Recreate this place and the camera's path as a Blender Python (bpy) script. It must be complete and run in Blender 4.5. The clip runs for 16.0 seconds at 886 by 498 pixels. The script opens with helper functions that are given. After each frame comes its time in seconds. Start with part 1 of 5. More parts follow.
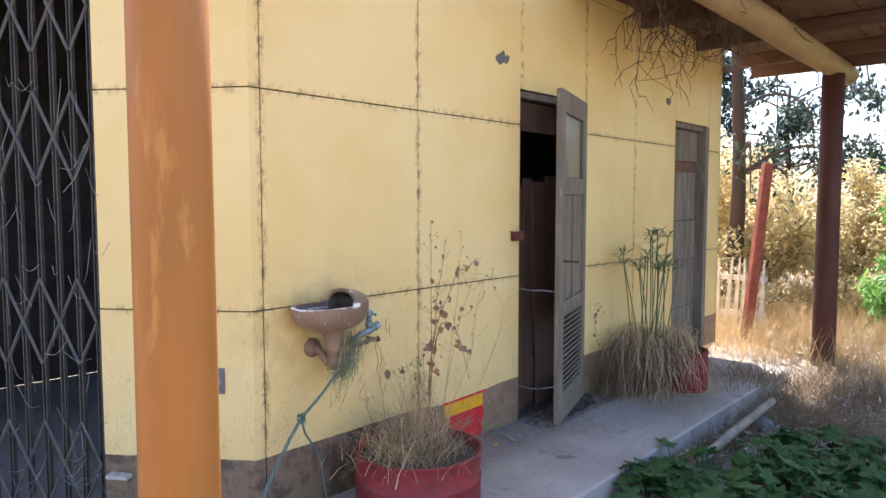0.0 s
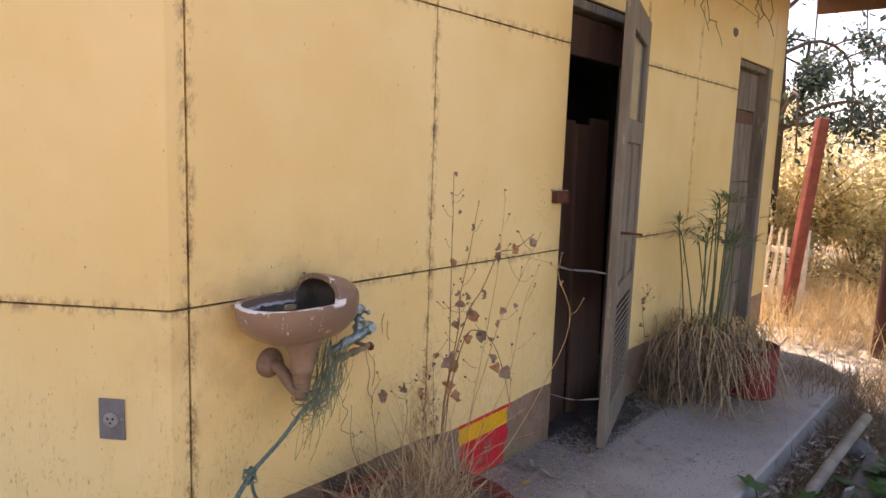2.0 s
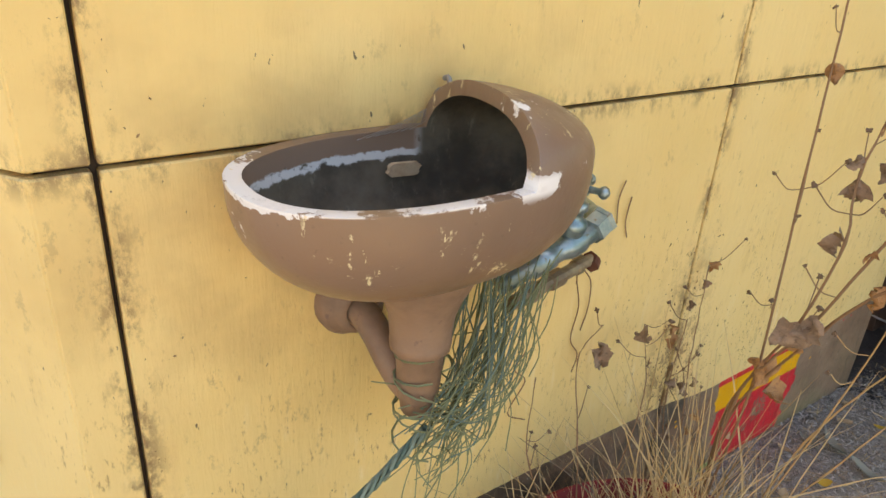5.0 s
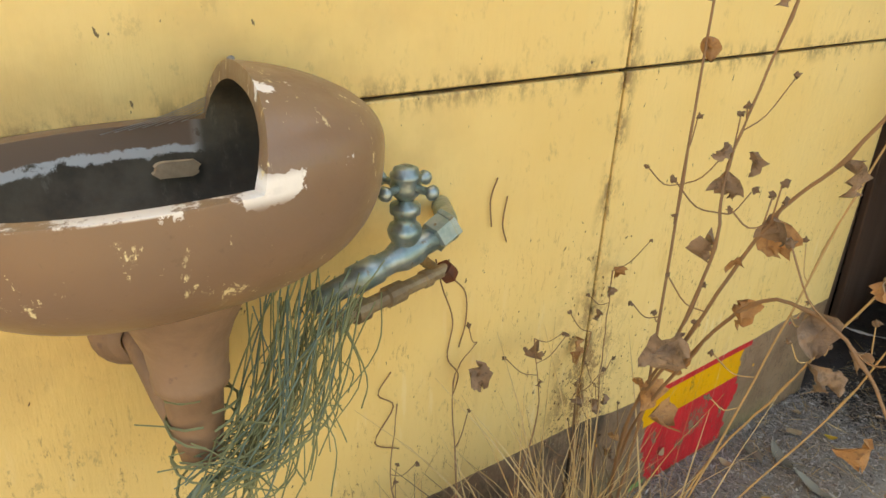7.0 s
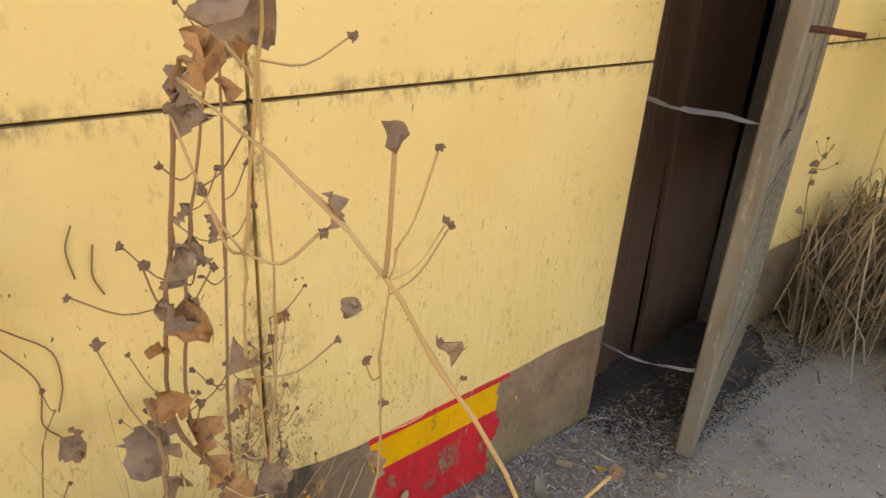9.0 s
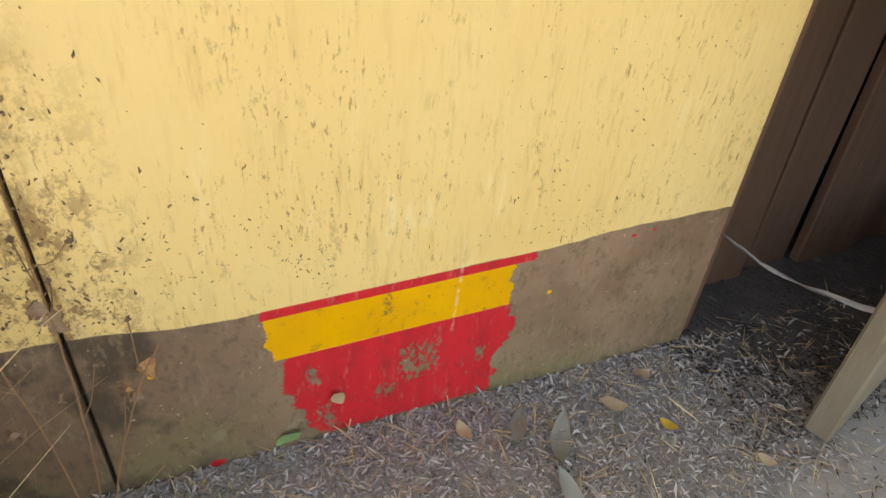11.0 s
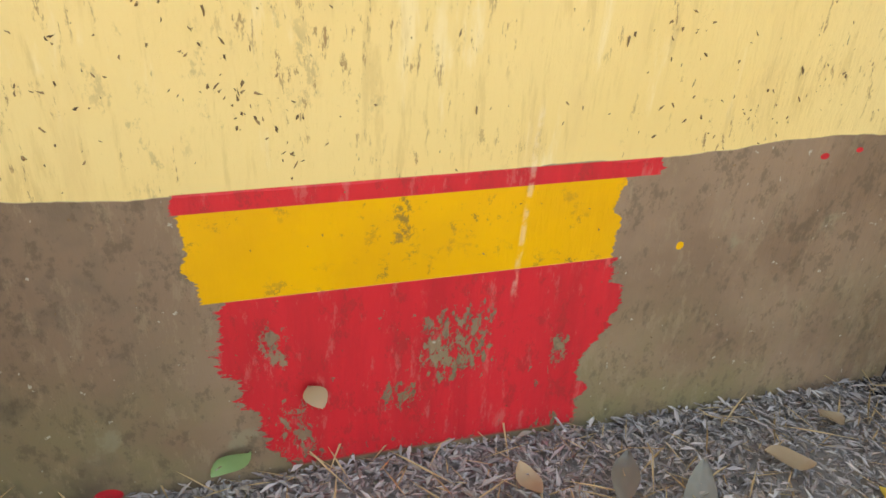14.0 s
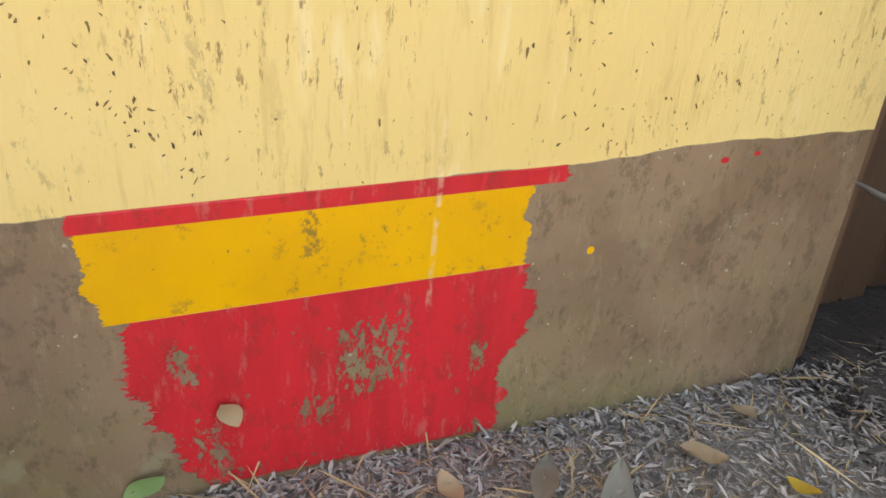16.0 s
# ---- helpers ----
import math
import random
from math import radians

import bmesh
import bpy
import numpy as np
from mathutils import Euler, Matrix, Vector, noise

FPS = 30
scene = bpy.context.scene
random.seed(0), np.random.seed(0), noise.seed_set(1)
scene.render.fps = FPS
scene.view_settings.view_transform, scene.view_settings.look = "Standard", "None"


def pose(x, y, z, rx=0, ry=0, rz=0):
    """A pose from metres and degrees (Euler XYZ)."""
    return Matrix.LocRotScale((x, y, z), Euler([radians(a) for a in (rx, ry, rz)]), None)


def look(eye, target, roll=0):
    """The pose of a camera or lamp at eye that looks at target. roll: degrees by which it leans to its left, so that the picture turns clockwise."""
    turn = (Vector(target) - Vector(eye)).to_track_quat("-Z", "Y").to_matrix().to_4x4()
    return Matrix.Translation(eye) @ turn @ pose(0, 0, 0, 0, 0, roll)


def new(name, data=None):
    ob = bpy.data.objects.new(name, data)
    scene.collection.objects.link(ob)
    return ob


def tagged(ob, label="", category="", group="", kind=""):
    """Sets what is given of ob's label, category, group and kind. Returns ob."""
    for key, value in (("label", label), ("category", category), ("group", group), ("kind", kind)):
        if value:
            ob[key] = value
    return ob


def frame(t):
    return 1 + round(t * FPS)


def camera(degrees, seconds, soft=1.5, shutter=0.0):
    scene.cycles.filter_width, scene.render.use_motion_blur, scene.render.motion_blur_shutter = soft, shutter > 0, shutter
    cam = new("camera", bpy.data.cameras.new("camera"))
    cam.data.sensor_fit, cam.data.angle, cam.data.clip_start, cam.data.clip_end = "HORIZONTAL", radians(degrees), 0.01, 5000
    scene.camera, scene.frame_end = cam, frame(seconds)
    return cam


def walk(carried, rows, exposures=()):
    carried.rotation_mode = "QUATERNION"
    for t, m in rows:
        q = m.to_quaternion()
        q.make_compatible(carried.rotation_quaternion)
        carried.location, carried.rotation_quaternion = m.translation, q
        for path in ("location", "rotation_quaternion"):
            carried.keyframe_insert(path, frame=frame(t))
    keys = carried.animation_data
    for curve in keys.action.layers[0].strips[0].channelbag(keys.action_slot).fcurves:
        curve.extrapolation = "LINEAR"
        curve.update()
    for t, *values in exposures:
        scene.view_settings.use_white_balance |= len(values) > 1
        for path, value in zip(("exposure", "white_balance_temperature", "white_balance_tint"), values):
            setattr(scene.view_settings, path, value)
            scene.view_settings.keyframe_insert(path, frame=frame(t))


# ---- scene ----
cam = camera(65.1, 16.0)
PATH = [
    (0, (-0.131, 0.1, 1.399), (-1.459, 1.588, 1.261), -0.0),
    (0.5, (-0.319, 0.309, 1.404), (-1.618, 1.824, 1.272), 0.1),
    (1, (-0.506, 0.496, 1.396), (-1.769, 2.04, 1.244), 0.6),
    (1.5, (-0.785, 0.687, 1.372), (-2.043, 2.23, 1.175), 1.2),
    (2, (-0.998, 0.844, 1.362), (-2.277, 2.358, 1.088), 2.0),
    (2.5, (-1.221, 1.068, 1.333), (-2.544, 2.518, 0.95), 2.6),
    (3, (-1.422, 1.233, 1.313), (-2.776, 2.619, 0.818), 3.2),
    (3.5, (-1.66, 1.376, 1.258), (-3.032, 2.699, 0.655), 3.3),
    (4, (-1.831, 1.492, 1.211), (-3.234, 2.729, 0.502), 3.4),
    (4.2, (-1.881, 1.543, 1.197), (-3.295, 2.741, 0.445), 3.5),
    (6.3, (-2.046, 1.826, 1.095), (-3.543, 2.825, 0.222), 2.9),
    (6.5, (-2.040, 1.852, 1.093), (-3.505, 2.884, 0.226), 3.0),
    (7, (-1.985, 1.921, 1.113), (-3.441, 2.999, 0.266), 2.5),
    (7.6, (-1.928, 1.988, 1.122), (-3.342, 3.159, 0.331), 2.2),
    (8, (-1.897, 2.064, 1.114), (-3.279, 3.283, 0.342), 2.7),
    (8.5, (-1.830, 2.204, 1.157), (-3.211, 3.436, 0.366), 3.2),
    (9, (-1.802, 2.340, 1.155), (-3.167, 3.541, 0.321), 4.1),
    (9.5, (-1.815, 2.526, 1.108), (-3.184, 3.606, 0.124), 5.4),
    (9.7, (-1.806, 2.600, 1.062), (-3.197, 3.629, 0.065), 5.2),
    (11.8, (-2.150, 2.960, 0.697), (-3.614, 3.443, -0.580), 4.6),
    (12, (-2.151, 2.976, 0.642), (-3.676, 3.428, -0.57), 4.1),
    (12.5, (-2.189, 2.988, 0.528), (-3.788, 3.436, -0.587), 3.9),
    (13, (-2.194, 2.982, 0.487), (-3.842, 3.437, -0.552), 3.4),
    (13.5, (-2.194, 2.989, 0.474), (-3.873, 3.474, -0.498), 3.3),
    (14, (-2.197, 2.998, 0.465), (-3.896, 3.497, -0.465), 2.9),
    (14.5, (-2.196, 2.998, 0.465), (-3.89, 3.527, -0.457), 2.9),
    (15, (-2.187, 3.003, 0.465), (-3.885, 3.557, -0.434), 2.9),
    (15.5, (-2.183, 3.009, 0.463), (-3.877, 3.602, -0.42), 2.9),
    (16, (-2.187, 3.028, 0.470), (-3.855, 3.662, -0.435), 3.2),
]
walk(cam, [(t, look(eye, target, roll)) for t, eye, target, roll in PATH],
     exposures=[(0.0, 1.84, 5800, 19), (1.0, 1.73, 5800, 20), (1.5, 1.65, 6300, 25), (2.5, 1.55, 7200, 30), (3.2, 1.78, 7300, 28), (4.2, 2.03, 7100, 20), (6.3, 2.15, 9200, 6), (8.5, 2.17, 8800, 16), (9.5, 2.2, 8700, 15), (11.8, 2.58, 8700, 12), (16.0, 2.6, 8700, 12)])

# ---- light ----
SUN_DIR = Vector((-0.52, 0.62, 1.25)).normalized()
world = bpy.data.worlds.new("sky")
scene.world = world
world.use_nodes = True
wn = world.node_tree.nodes
sky = wn.new("ShaderNodeTexSky")
sky.sky_type = 'NISHITA'
sky.sun_disc = False
sky.sun_elevation = math.asin(SUN_DIR.z)
sky.sun_rotation = math.atan2(SUN_DIR.x, SUN_DIR.y)
sky.dust_density = 2.0
wn["Background"].inputs[1].default_value = 0.14
world.node_tree.links.new(sky.outputs[0], wn["Background"].inputs[0])
sun = new("sun", bpy.data.lights.new("sun", 'SUN'))
sun.data.energy = 4.5
sun.data.angle = radians(0.5)
sun.data.color = (1.0, 0.93, 0.82)
sun.matrix_world = look(SUN_DIR * 30, (0, 0, 0))


# ---- node helpers ----
class S:
    """A socket with arithmetic."""
    def __init__(self, tree, sock):
        self.t, self.s = tree, sock

    def op(self, kind, *others, clamp=False):
        n = self.t.nodes.new("ShaderNodeMath")
        n.operation, n.use_clamp = kind, clamp
        for i, o in enumerate((self, *others)):
            if isinstance(o, S):
                self.t.links.new(o.s, n.inputs[i])
            else:
                n.inputs[i].default_value = o
        return S(self.t, n.outputs[0])

    def __add__(self, o): return self.op("ADD", o)
    def __sub__(self, o): return self.op("SUBTRACT", o)
    def __mul__(self, o): return self.op("MULTIPLY", o)
    def absd(self, v): return self.op("SUBTRACT", v).op("ABSOLUTE")
    def inv(self): return (self * -1.0) + 1.0
    def low(self, o): return self.op("MINIMUM", o)
    def high(self, o): return self.op("MAXIMUM", o)

    def ramp(self, a, b):
        """0 at a, 1 at b."""
        n = self.t.nodes.new("ShaderNodeMapRange")
        n.interpolation_type = 'SMOOTHSTEP'
        if a < b:
            lo, hi, flip = a, b, False
        else:
            lo, hi, flip = b, a, True
        n.inputs[1].default_value, n.inputs[2].default_value = lo, hi
        n.inputs[3].default_value, n.inputs[4].default_value = (1, 0) if flip else (0, 1)
        self.t.links.new(self.s, n.inputs[0])
        return S(self.t, n.outputs[0])


class Mat:
    def __init__(self, name, rough=0.8, metal=0.0, spec=0.3):
        self.m = bpy.data.materials.new(name)
        self.m.use_nodes = True
        self.t = self.m.node_tree
        self.b = self.t.nodes["Principled BSDF"]
        self.b.inputs["Roughness"].default_value = rough
        self.b.inputs["Metallic"].default_value = metal
        self.b.inputs["Specular IOR Level"].default_value = spec
        self.g = self.t.nodes.new("ShaderNodeNewGeometry")
        self.o = self.t.nodes.new("ShaderNodeObjectInfo")
        self.pos = self.g.outputs["Position"]

    def xyz(self):
        n = self.t.nodes.new("ShaderNodeSeparateXYZ")
        self.t.links.new(self.pos, n.inputs[0])
        return [S(self.t, n.outputs[i]) for i in range(3)]

    def noise(self, scale, stretch=(1, 1, 1), detail=4.0, rough=0.6):
        mp = self.t.nodes.new("ShaderNodeMapping")
        mp.inputs["Scale"].default_value = stretch
        self.t.links.new(self.pos, mp.inputs[0])
        n = self.t.nodes.new("ShaderNodeTexNoise")
        n.inputs["Scale"].default_value, n.inputs["Detail"].default_value = scale, detail
        n.inputs["Roughness"].default_value = rough
        self.t.links.new(mp.outputs[0], n.inputs["Vector"])
        return S(self.t, n.outputs[0])

    def rand(self): return S(self.t, self.o.outputs["Random"])
    def island(self): return S(self.t, self.g.outputs["Random Per Island"])

    def mix(self, a, b, f):
        n = self.t.nodes.new("ShaderNodeMix")
        n.data_type = 'RGBA'
        for idx, v in ((6, a), (7, b)):
            if isinstance(v, tuple):
                n.inputs[idx].default_value = (*v, 1)
            else:
                self.t.links.new(v, n.inputs[idx])
        self.t.links.new(f.s, n.inputs[0])
        return n.outputs[2]

    def colour(self, c): self.t.links.new(c, self.b.inputs["Base Color"])
    def rough(self, s): self.t.links.new(s.s, self.b.inputs["Roughness"])

    def bump(self, s, dist=0.002, strength=0.6):
        n = self.t.nodes.new("ShaderNodeBump")
        n.inputs["Strength"].default_value, n.inputs["Distance"].default_value = strength, dist
        self.t.links.new(s.s, n.inputs["Height"])
        self.t.links.new(n.outputs[0], self.b.inputs["Normal"])


def plain(name, a, b, scale=8.0, stretch=(1, 1, 1), rough=0.8, metal=0.0, bump=0.002, fine=60.0, by="", spec=0.3, c=None):
    """Two tones mixed by noise, with a finer noise for relief. by: 'rand' or 'island' varies the pieces; c: a third tone in blotches."""
    m = Mat(name, rough, metal, spec)
    f = m.noise(scale, stretch).ramp(0.32, 0.68)
    if by:
        f = (f * 0.45) + ((m.rand() if by == "rand" else m.island()) * 0.55)
    col = m.mix(a, b, f)
    if c:
        col = m.mix(col, c, m.noise(scale * 2.7, stretch).ramp(0.6, 0.7))
    m.colour(col)
    m.bump(m.noise(fine, stretch), bump)
    m.rough(m.noise(scale * 2, stretch).ramp(0.0, 1.0) * 0.25 + (rough - 0.12))
    return m.m


def leaf_mat(name, a, b, rough=0.6, trans=0.35):
    m = Mat(name, rough)
    m.colour(m.mix(a, b, m.island()))
    if trans:
        tr = m.t.nodes.new("ShaderNodeBsdfTranslucent")
        tr.inputs[0].default_value = (*[(p + q) * 0.6 for p, q in zip(a, b)], 1)
        mx = m.t.nodes.new("ShaderNodeMixShader")
        mx.inputs[0].default_value = trans
        out = m.t.nodes["Material Output"]
        m.t.links.new(m.b.outputs[0], mx.inputs[1])
        m.t.links.new(tr.outputs[0], mx.inputs[2])
        m.t.links.new(mx.outputs[0], out.inputs[0])
    return m.m


# ---- plan ----
WX = -2.655                      # face of the long wall
CORNER = Vector((WX, 1.725, 0))  # where the wall bends
LEFT = Vector((-0.82, -0.572, 0)).normalized()
LEFT_N = Vector((0.572, -0.82, 0)).normalized()
ROW1, ROW2, ROW3, TOP = 0.933, 1.869, 2.80, 3.05
D1A, D1B, D1T = 3.645, 4.425, 2.085     # first doorway
D2A, D2B, D2T = 5.94, 6.69, 2.09        # second doorway
END = 6.99
JA, JB, JD = 1.78, 2.734, 5.19
GROUND = -0.15
SLAB_X = -1.785


# ---- materials ----
def wall_material():
    m = Mat("cream_wall_paint", 0.55, 0, 0.35)
    x, y, z = m.xyz()
    big, mid, fine = m.noise(1.3), m.noise(9.0), m.noise(70.0, detail=6)
    streak = m.noise(34.0, (1, 1, 0.16), 6)
    col = m.mix((0.79, 0.56, 0.205), (0.83, 0.62, 0.26), big.ramp(0.35, 0.65))
    col = m.mix(col, (0.69, 0.47, 0.19), (streak.ramp(0.56, 0.8) * z.ramp(1.3, 0.3)) * 0.55)
    col = m.mix(col, (0.86, 0.70, 0.38), (m.noise(46.0, (1, 1, 0.2), 5).ramp(0.58, 0.72) * z.ramp(0.8, 0.3)) * 0.6)
    hair = m.noise(85.0, (1, 1, 0.13), 7, 0.7)
    col = m.mix(col, (0.58, 0.385, 0.14), (hair.ramp(0.53, 0.66) * m.noise(7.0).ramp(0.36, 0.6) * z.ramp(0.95, 0.45) * y.ramp(2.3, 2.8)) * 0.42)
    # dirt gathered along the joints
    dz = z.absd(ROW1).low(z.absd(ROW2))
    dy = y.absd(JA).low(y.absd(JB)).low(y.absd(4.43)).low(y.absd(JD)).low(y.absd(D1A + 0.015))
    near = (dz.ramp(0.035, 0.0) * 0.8).high(dy.ramp(0.034, 0.0))
    col = m.mix(col, (0.19, 0.11, 0.05), near * m.noise(26.0, (1, 1, 0.6), 8, 0.78).ramp(0.46, 0.62) * 0.9)
    low = y.absd(JB + 0.005).ramp(0.12, 0.02) * z.ramp(0.72, 0.32)
    col = m.mix(col, (0.27, 0.15, 0.065), low * m.noise(34.0, (1, 1, 0.8), 10, 0.82).ramp(0.49, 0.56) * 0.9)
    # mottled browner patch centred on the basin, fading outwards
    basin_patch = y.absd(2.06).ramp(0.55, 0.1) * z.absd(0.86).ramp(0.35, 0.05)
    col = m.mix(col, (0.42, 0.27, 0.11), basin_patch * mid.ramp(0.35, 0.7) * 0.45)
    col = m.mix(col, (0.10, 0.065, 0.035), m.noise(95.0, (1, 1, 0.45), 3).ramp(0.715, 0.75) * 0.9)
    scuff = m.noise(40.0, (1, 1.2, 0.65), 9, 0.8).ramp(0.56, 0.62) * m.noise(6.0, (1, 1, 0.6)).ramp(0.48, 0.6) * z.ramp(1.5, 0.5)
    col = m.mix(col, (0.24, 0.16, 0.08), scuff * 0.4)
    fleck = m.noise(110.0, (1, 1.3, 0.35), 8, 0.8).ramp(0.565, 0.61) * m.noise(13.0, (1, 1, 0.6), 4).ramp(0.44, 0.58) * z.ramp(0.9, 0.45)
    col = m.mix(col, (0.27, 0.135, 0.055), fleck * 0.8)
    clump = m.noise(27.0, (1, 1, 0.85), 10, 0.85).ramp(0.60, 0.66) * m.noise(8.0).ramp(0.52, 0.62) * z.ramp(0.8, 0.4)
    col = m.mix(col, (0.20, 0.12, 0.055), clump * 0.75)
    # brown skirting paint with a wavering edge
    edge = z + (m.noise(11.0) - 0.5) * 0.012 + y.absd(3.12).ramp(0.42, 0.2) * 0.016 - (y - 3.12) * y.absd(3.12).ramp(0.42, 0.25) * 0.022
    base = edge.ramp(0.2925, 0.291)
    brown = m.mix((0.225, 0.142, 0.086), (0.30, 0.197, 0.122), mid.ramp(0.35, 0.65))
    brown = m.mix(brown, (0.22, 0.185, 0.085), z.ramp(0.20, 0.02) * m.noise(6.0, detail=7).ramp(0.4, 0.6) * 0.8)
    brown = m.mix(brown, (0.30, 0.26, 0.16), m.noise(22.0, detail=8).ramp(0.63, 0.74) * 0.6)
    brown = m.mix(brown, (0.055, 0.045, 0.03), y.ramp(2.98, 2.80) * mid.ramp(0.42, 0.6) * 0.8)
    brown = m.mix(brown, (0.5, 0.46, 0.36), m.noise(120.0, detail=3).ramp(0.695, 0.73) * 0.8)
    brown = m.mix(brown, (0.10, 0.07, 0.04), m.noise(65.0, (1, 1, 0.7), 9, 0.8).ramp(0.52, 0.60) * 0.5)
    brown = m.mix(brown, (0.34, 0.25, 0.15), m.noise(48.0, (1, 1, 0.4), 8, 0.8).ramp(0.53, 0.62) * 0.45)
    col = m.mix(col, brown, base)
    # old painted bands that show through: red line, yellow band, red field
    jag = (m.noise(9.0, (0.2, 0.3, 1.0), 8, 0.75) - 0.5)
    jag2 = (m.noise(28.0, (0.2, 0.3, 1.0), 5, 0.7) - 0.5)
    slope = z - (y - 3.1) * 0.022
    ly, ry = y + jag * 0.05 + jag2 * 0.03, y + jag * 0.06 + jag2 * 0.03
    yl, yr = ly.ramp(2.943, 2.9445), ry.ramp(3.277, 3.2755)
    red_line = slope.ramp(0.2605, 0.2615) * slope.ramp(0.2765, 0.2755) * ly.ramp(2.938, 2.94) * (ry - z * 0.35).ramp(3.214, 3.2125)
    yellow = slope.ramp(0.1875, 0.1885) * slope.ramp(0.2625, 0.2615) * yl * yr
    lean = (z * -0.28) + 0.053 - z.absd(0.135).ramp(0.055, 0.0) * 0.022
    red = z.ramp(0.012, 0.016) * slope.ramp(0.1885, 0.1875) * (ly - lean + jag * 0.10).ramp(2.955, 2.9565) * (ry + lean * 0.35 + jag * 0.05).ramp(3.283, 3.2815)
    flake = m.noise(17.0, (1, 1, 0.75), 9, 0.78)
    spot = y.absd(3.148).ramp(0.055, 0.012) * z.absd(0.125).ramp(0.07, 0.015)
    spots = spot.high(y.absd(3.10).ramp(0.03, 0.004) * z.absd(0.075).ramp(0.03, 0.006)).high(y.absd(3.01).ramp(0.03, 0.004) * z.absd(0.055).ramp(0.045, 0.006)).high(y.absd(3.0).ramp(0.022, 0.003) * z.absd(0.14).ramp(0.035, 0.006)).high(y.absd(3.245).ramp(0.018, 0.003) * z.absd(0.10).ramp(0.03, 0.005))
    grit = m.noise(130.0, (1, 1, 0.65), 7, 0.75)
    keep = (flake * 0.36 + grit * 0.64 + spots * 0.135 + z.ramp(0.05, 0.01) * 0.06).ramp(0.628, 0.612)
    redc = m.mix((0.66, 0.022, 0.03), (0.54, 0.02, 0.026), streak.ramp(0.4, 0.7))
    redc = m.mix(redc, (0.62, 0.16, 0.13), m.noise(60.0, (1, 1, 0.3), 8, 0.78).ramp(0.55, 0.63) * 0.5)
    redc = m.mix(redc, (0.30, 0.03, 0.025), m.noise(46.0, (1, 1, 0.6), 9, 0.82).ramp(0.53, 0.60) * 0.45)
    yel = m.mix((0.84, 0.42, 0.004), (0.77, 0.37, 0.005), mid.ramp(0.3, 0.7))
    yel = m.mix(yel, (0.26, 0.15, 0.03), m.noise(44.0, detail=9, rough=0.82).ramp(0.555, 0.60) * m.noise(14.0).ramp(0.4, 0.6) * 0.85)
    col = m.mix(col, redc, red * keep)
    col = m.mix(col, yel, yellow * flake.ramp(0.74, 0.70))
    col = m.mix(col, redc, red_line)
    run = y - (z - 0.3) * 0.049 + (m.noise(30.0) - 0.5) * 0.004
    col = m.mix(col, (0.86, 0.72, 0.50), run.absd(3.202).ramp(0.0035, 0.001) * z.absd(0.245).ramp(0.09, 0.07) * fine.ramp(0.40, 0.58) * 0.3)
    for cy, cz, r in ((3.345, 0.198, 0.0045), (2.802, 0.222, 0.0035), (2.808, 0.207, 0.004)):
        col = m.mix(col, yel, (y.absd(cy).op("POWER", 2.0) + z.absd(cz).op("POWER", 2.0) + (fine - 0.5) * 0.00006).ramp(r * r, r * r * 0.7))
    for cy, cz, r in ((3.47, 0.273, 0.005), (3.505, 0.277, 0.004), (2.86, 0.012, 0.012)):
        col = m.mix(col, redc, (y.absd(cy).op("POWER", 2.0) + z.absd(cz).op("POWER", 2.0) * 2.5).ramp(r * r, r * r * 0.7))
    m.colour(col)
    m.bump(fine * 0.5 + hair * 0.9 + streak * 0.6 + (red * keep + base * 0.5) * 0.8 + flake * 0.3, 0.0022, 0.6)
    m.rough(m.noise(5.0).ramp(0.2, 0.8) * 0.2 + 0.36)
    return m.m


M_WALL = wall_material()
M_GAP = plain("dark_joint", (0.05, 0.032, 0.02), (0.09, 0.06, 0.035))
M_CONC = plain("dusty_concrete", (0.32, 0.28, 0.232), (0.41, 0.365, 0.308), 2.2, bump=0.003, c=(0.22, 0.19, 0.155))
M_KERB = plain("old_concrete", (0.13, 0.12, 0.10), (0.20, 0.18, 0.15), 5, bump=0.004)
M_SOIL = plain("dry_soil", (0.18, 0.145, 0.10), (0.29, 0.24, 0.165), 1.6, bump=0.02, fine=14, c=(0.34, 0.285, 0.185))
M_COL = plain("orange_column_paint", (0.45, 0.155, 0.022), (0.35, 0.135, 0.025), 5.0, (1, 1, 0.22), rough=0.55, bump=0.002, fine=30, c=(0.48, 0.215, 0.045))
M_BEAM = plain("ochre_log_paint", (0.36, 0.24, 0.10), (0.27, 0.175, 0.075), 7, (1, 0.25, 1), rough=0.65, bump=0.004, fine=20)
M_POST = plain("rust_red_log_paint", (0.10, 0.035, 0.02), (0.06, 0.024, 0.014), 6, (1, 1, 0.25), rough=0.7, bump=0.003)
M_RAFT = plain("weathered_roof_timber", (0.16, 0.085, 0.05), (0.09, 0.05, 0.032), 9, (0.3, 1, 1), bump=0.004, by="rand")
M_GREY = plain("weathered_grey_wood", (0.24, 0.20, 0.15), (0.15, 0.12, 0.085), 14, (1, 1, 0.12), bump=0.004, fine=70, c=(0.33, 0.29, 0.20))
M_DOOR = plain("door_worn_paint", (0.23, 0.19, 0.135), (0.17, 0.135, 0.09), 16, (1, 1, 0.2), bump=0.003, c=(0.34, 0.29, 0.17))
M_DARKW = plain("dark_brown_boards", (0.19, 0.105, 0.062), (0.11, 0.062, 0.04), 9, (1, 1, 0.1), rough=0.7, bump=0.003, by="rand")
# Dark base tone: the dimness of the unlit rooms is put into the colour
M_INNER = plain("inside_plaster_painted_dim", (0.10, 0.095, 0.085), (0.06, 0.056, 0.05), 3)
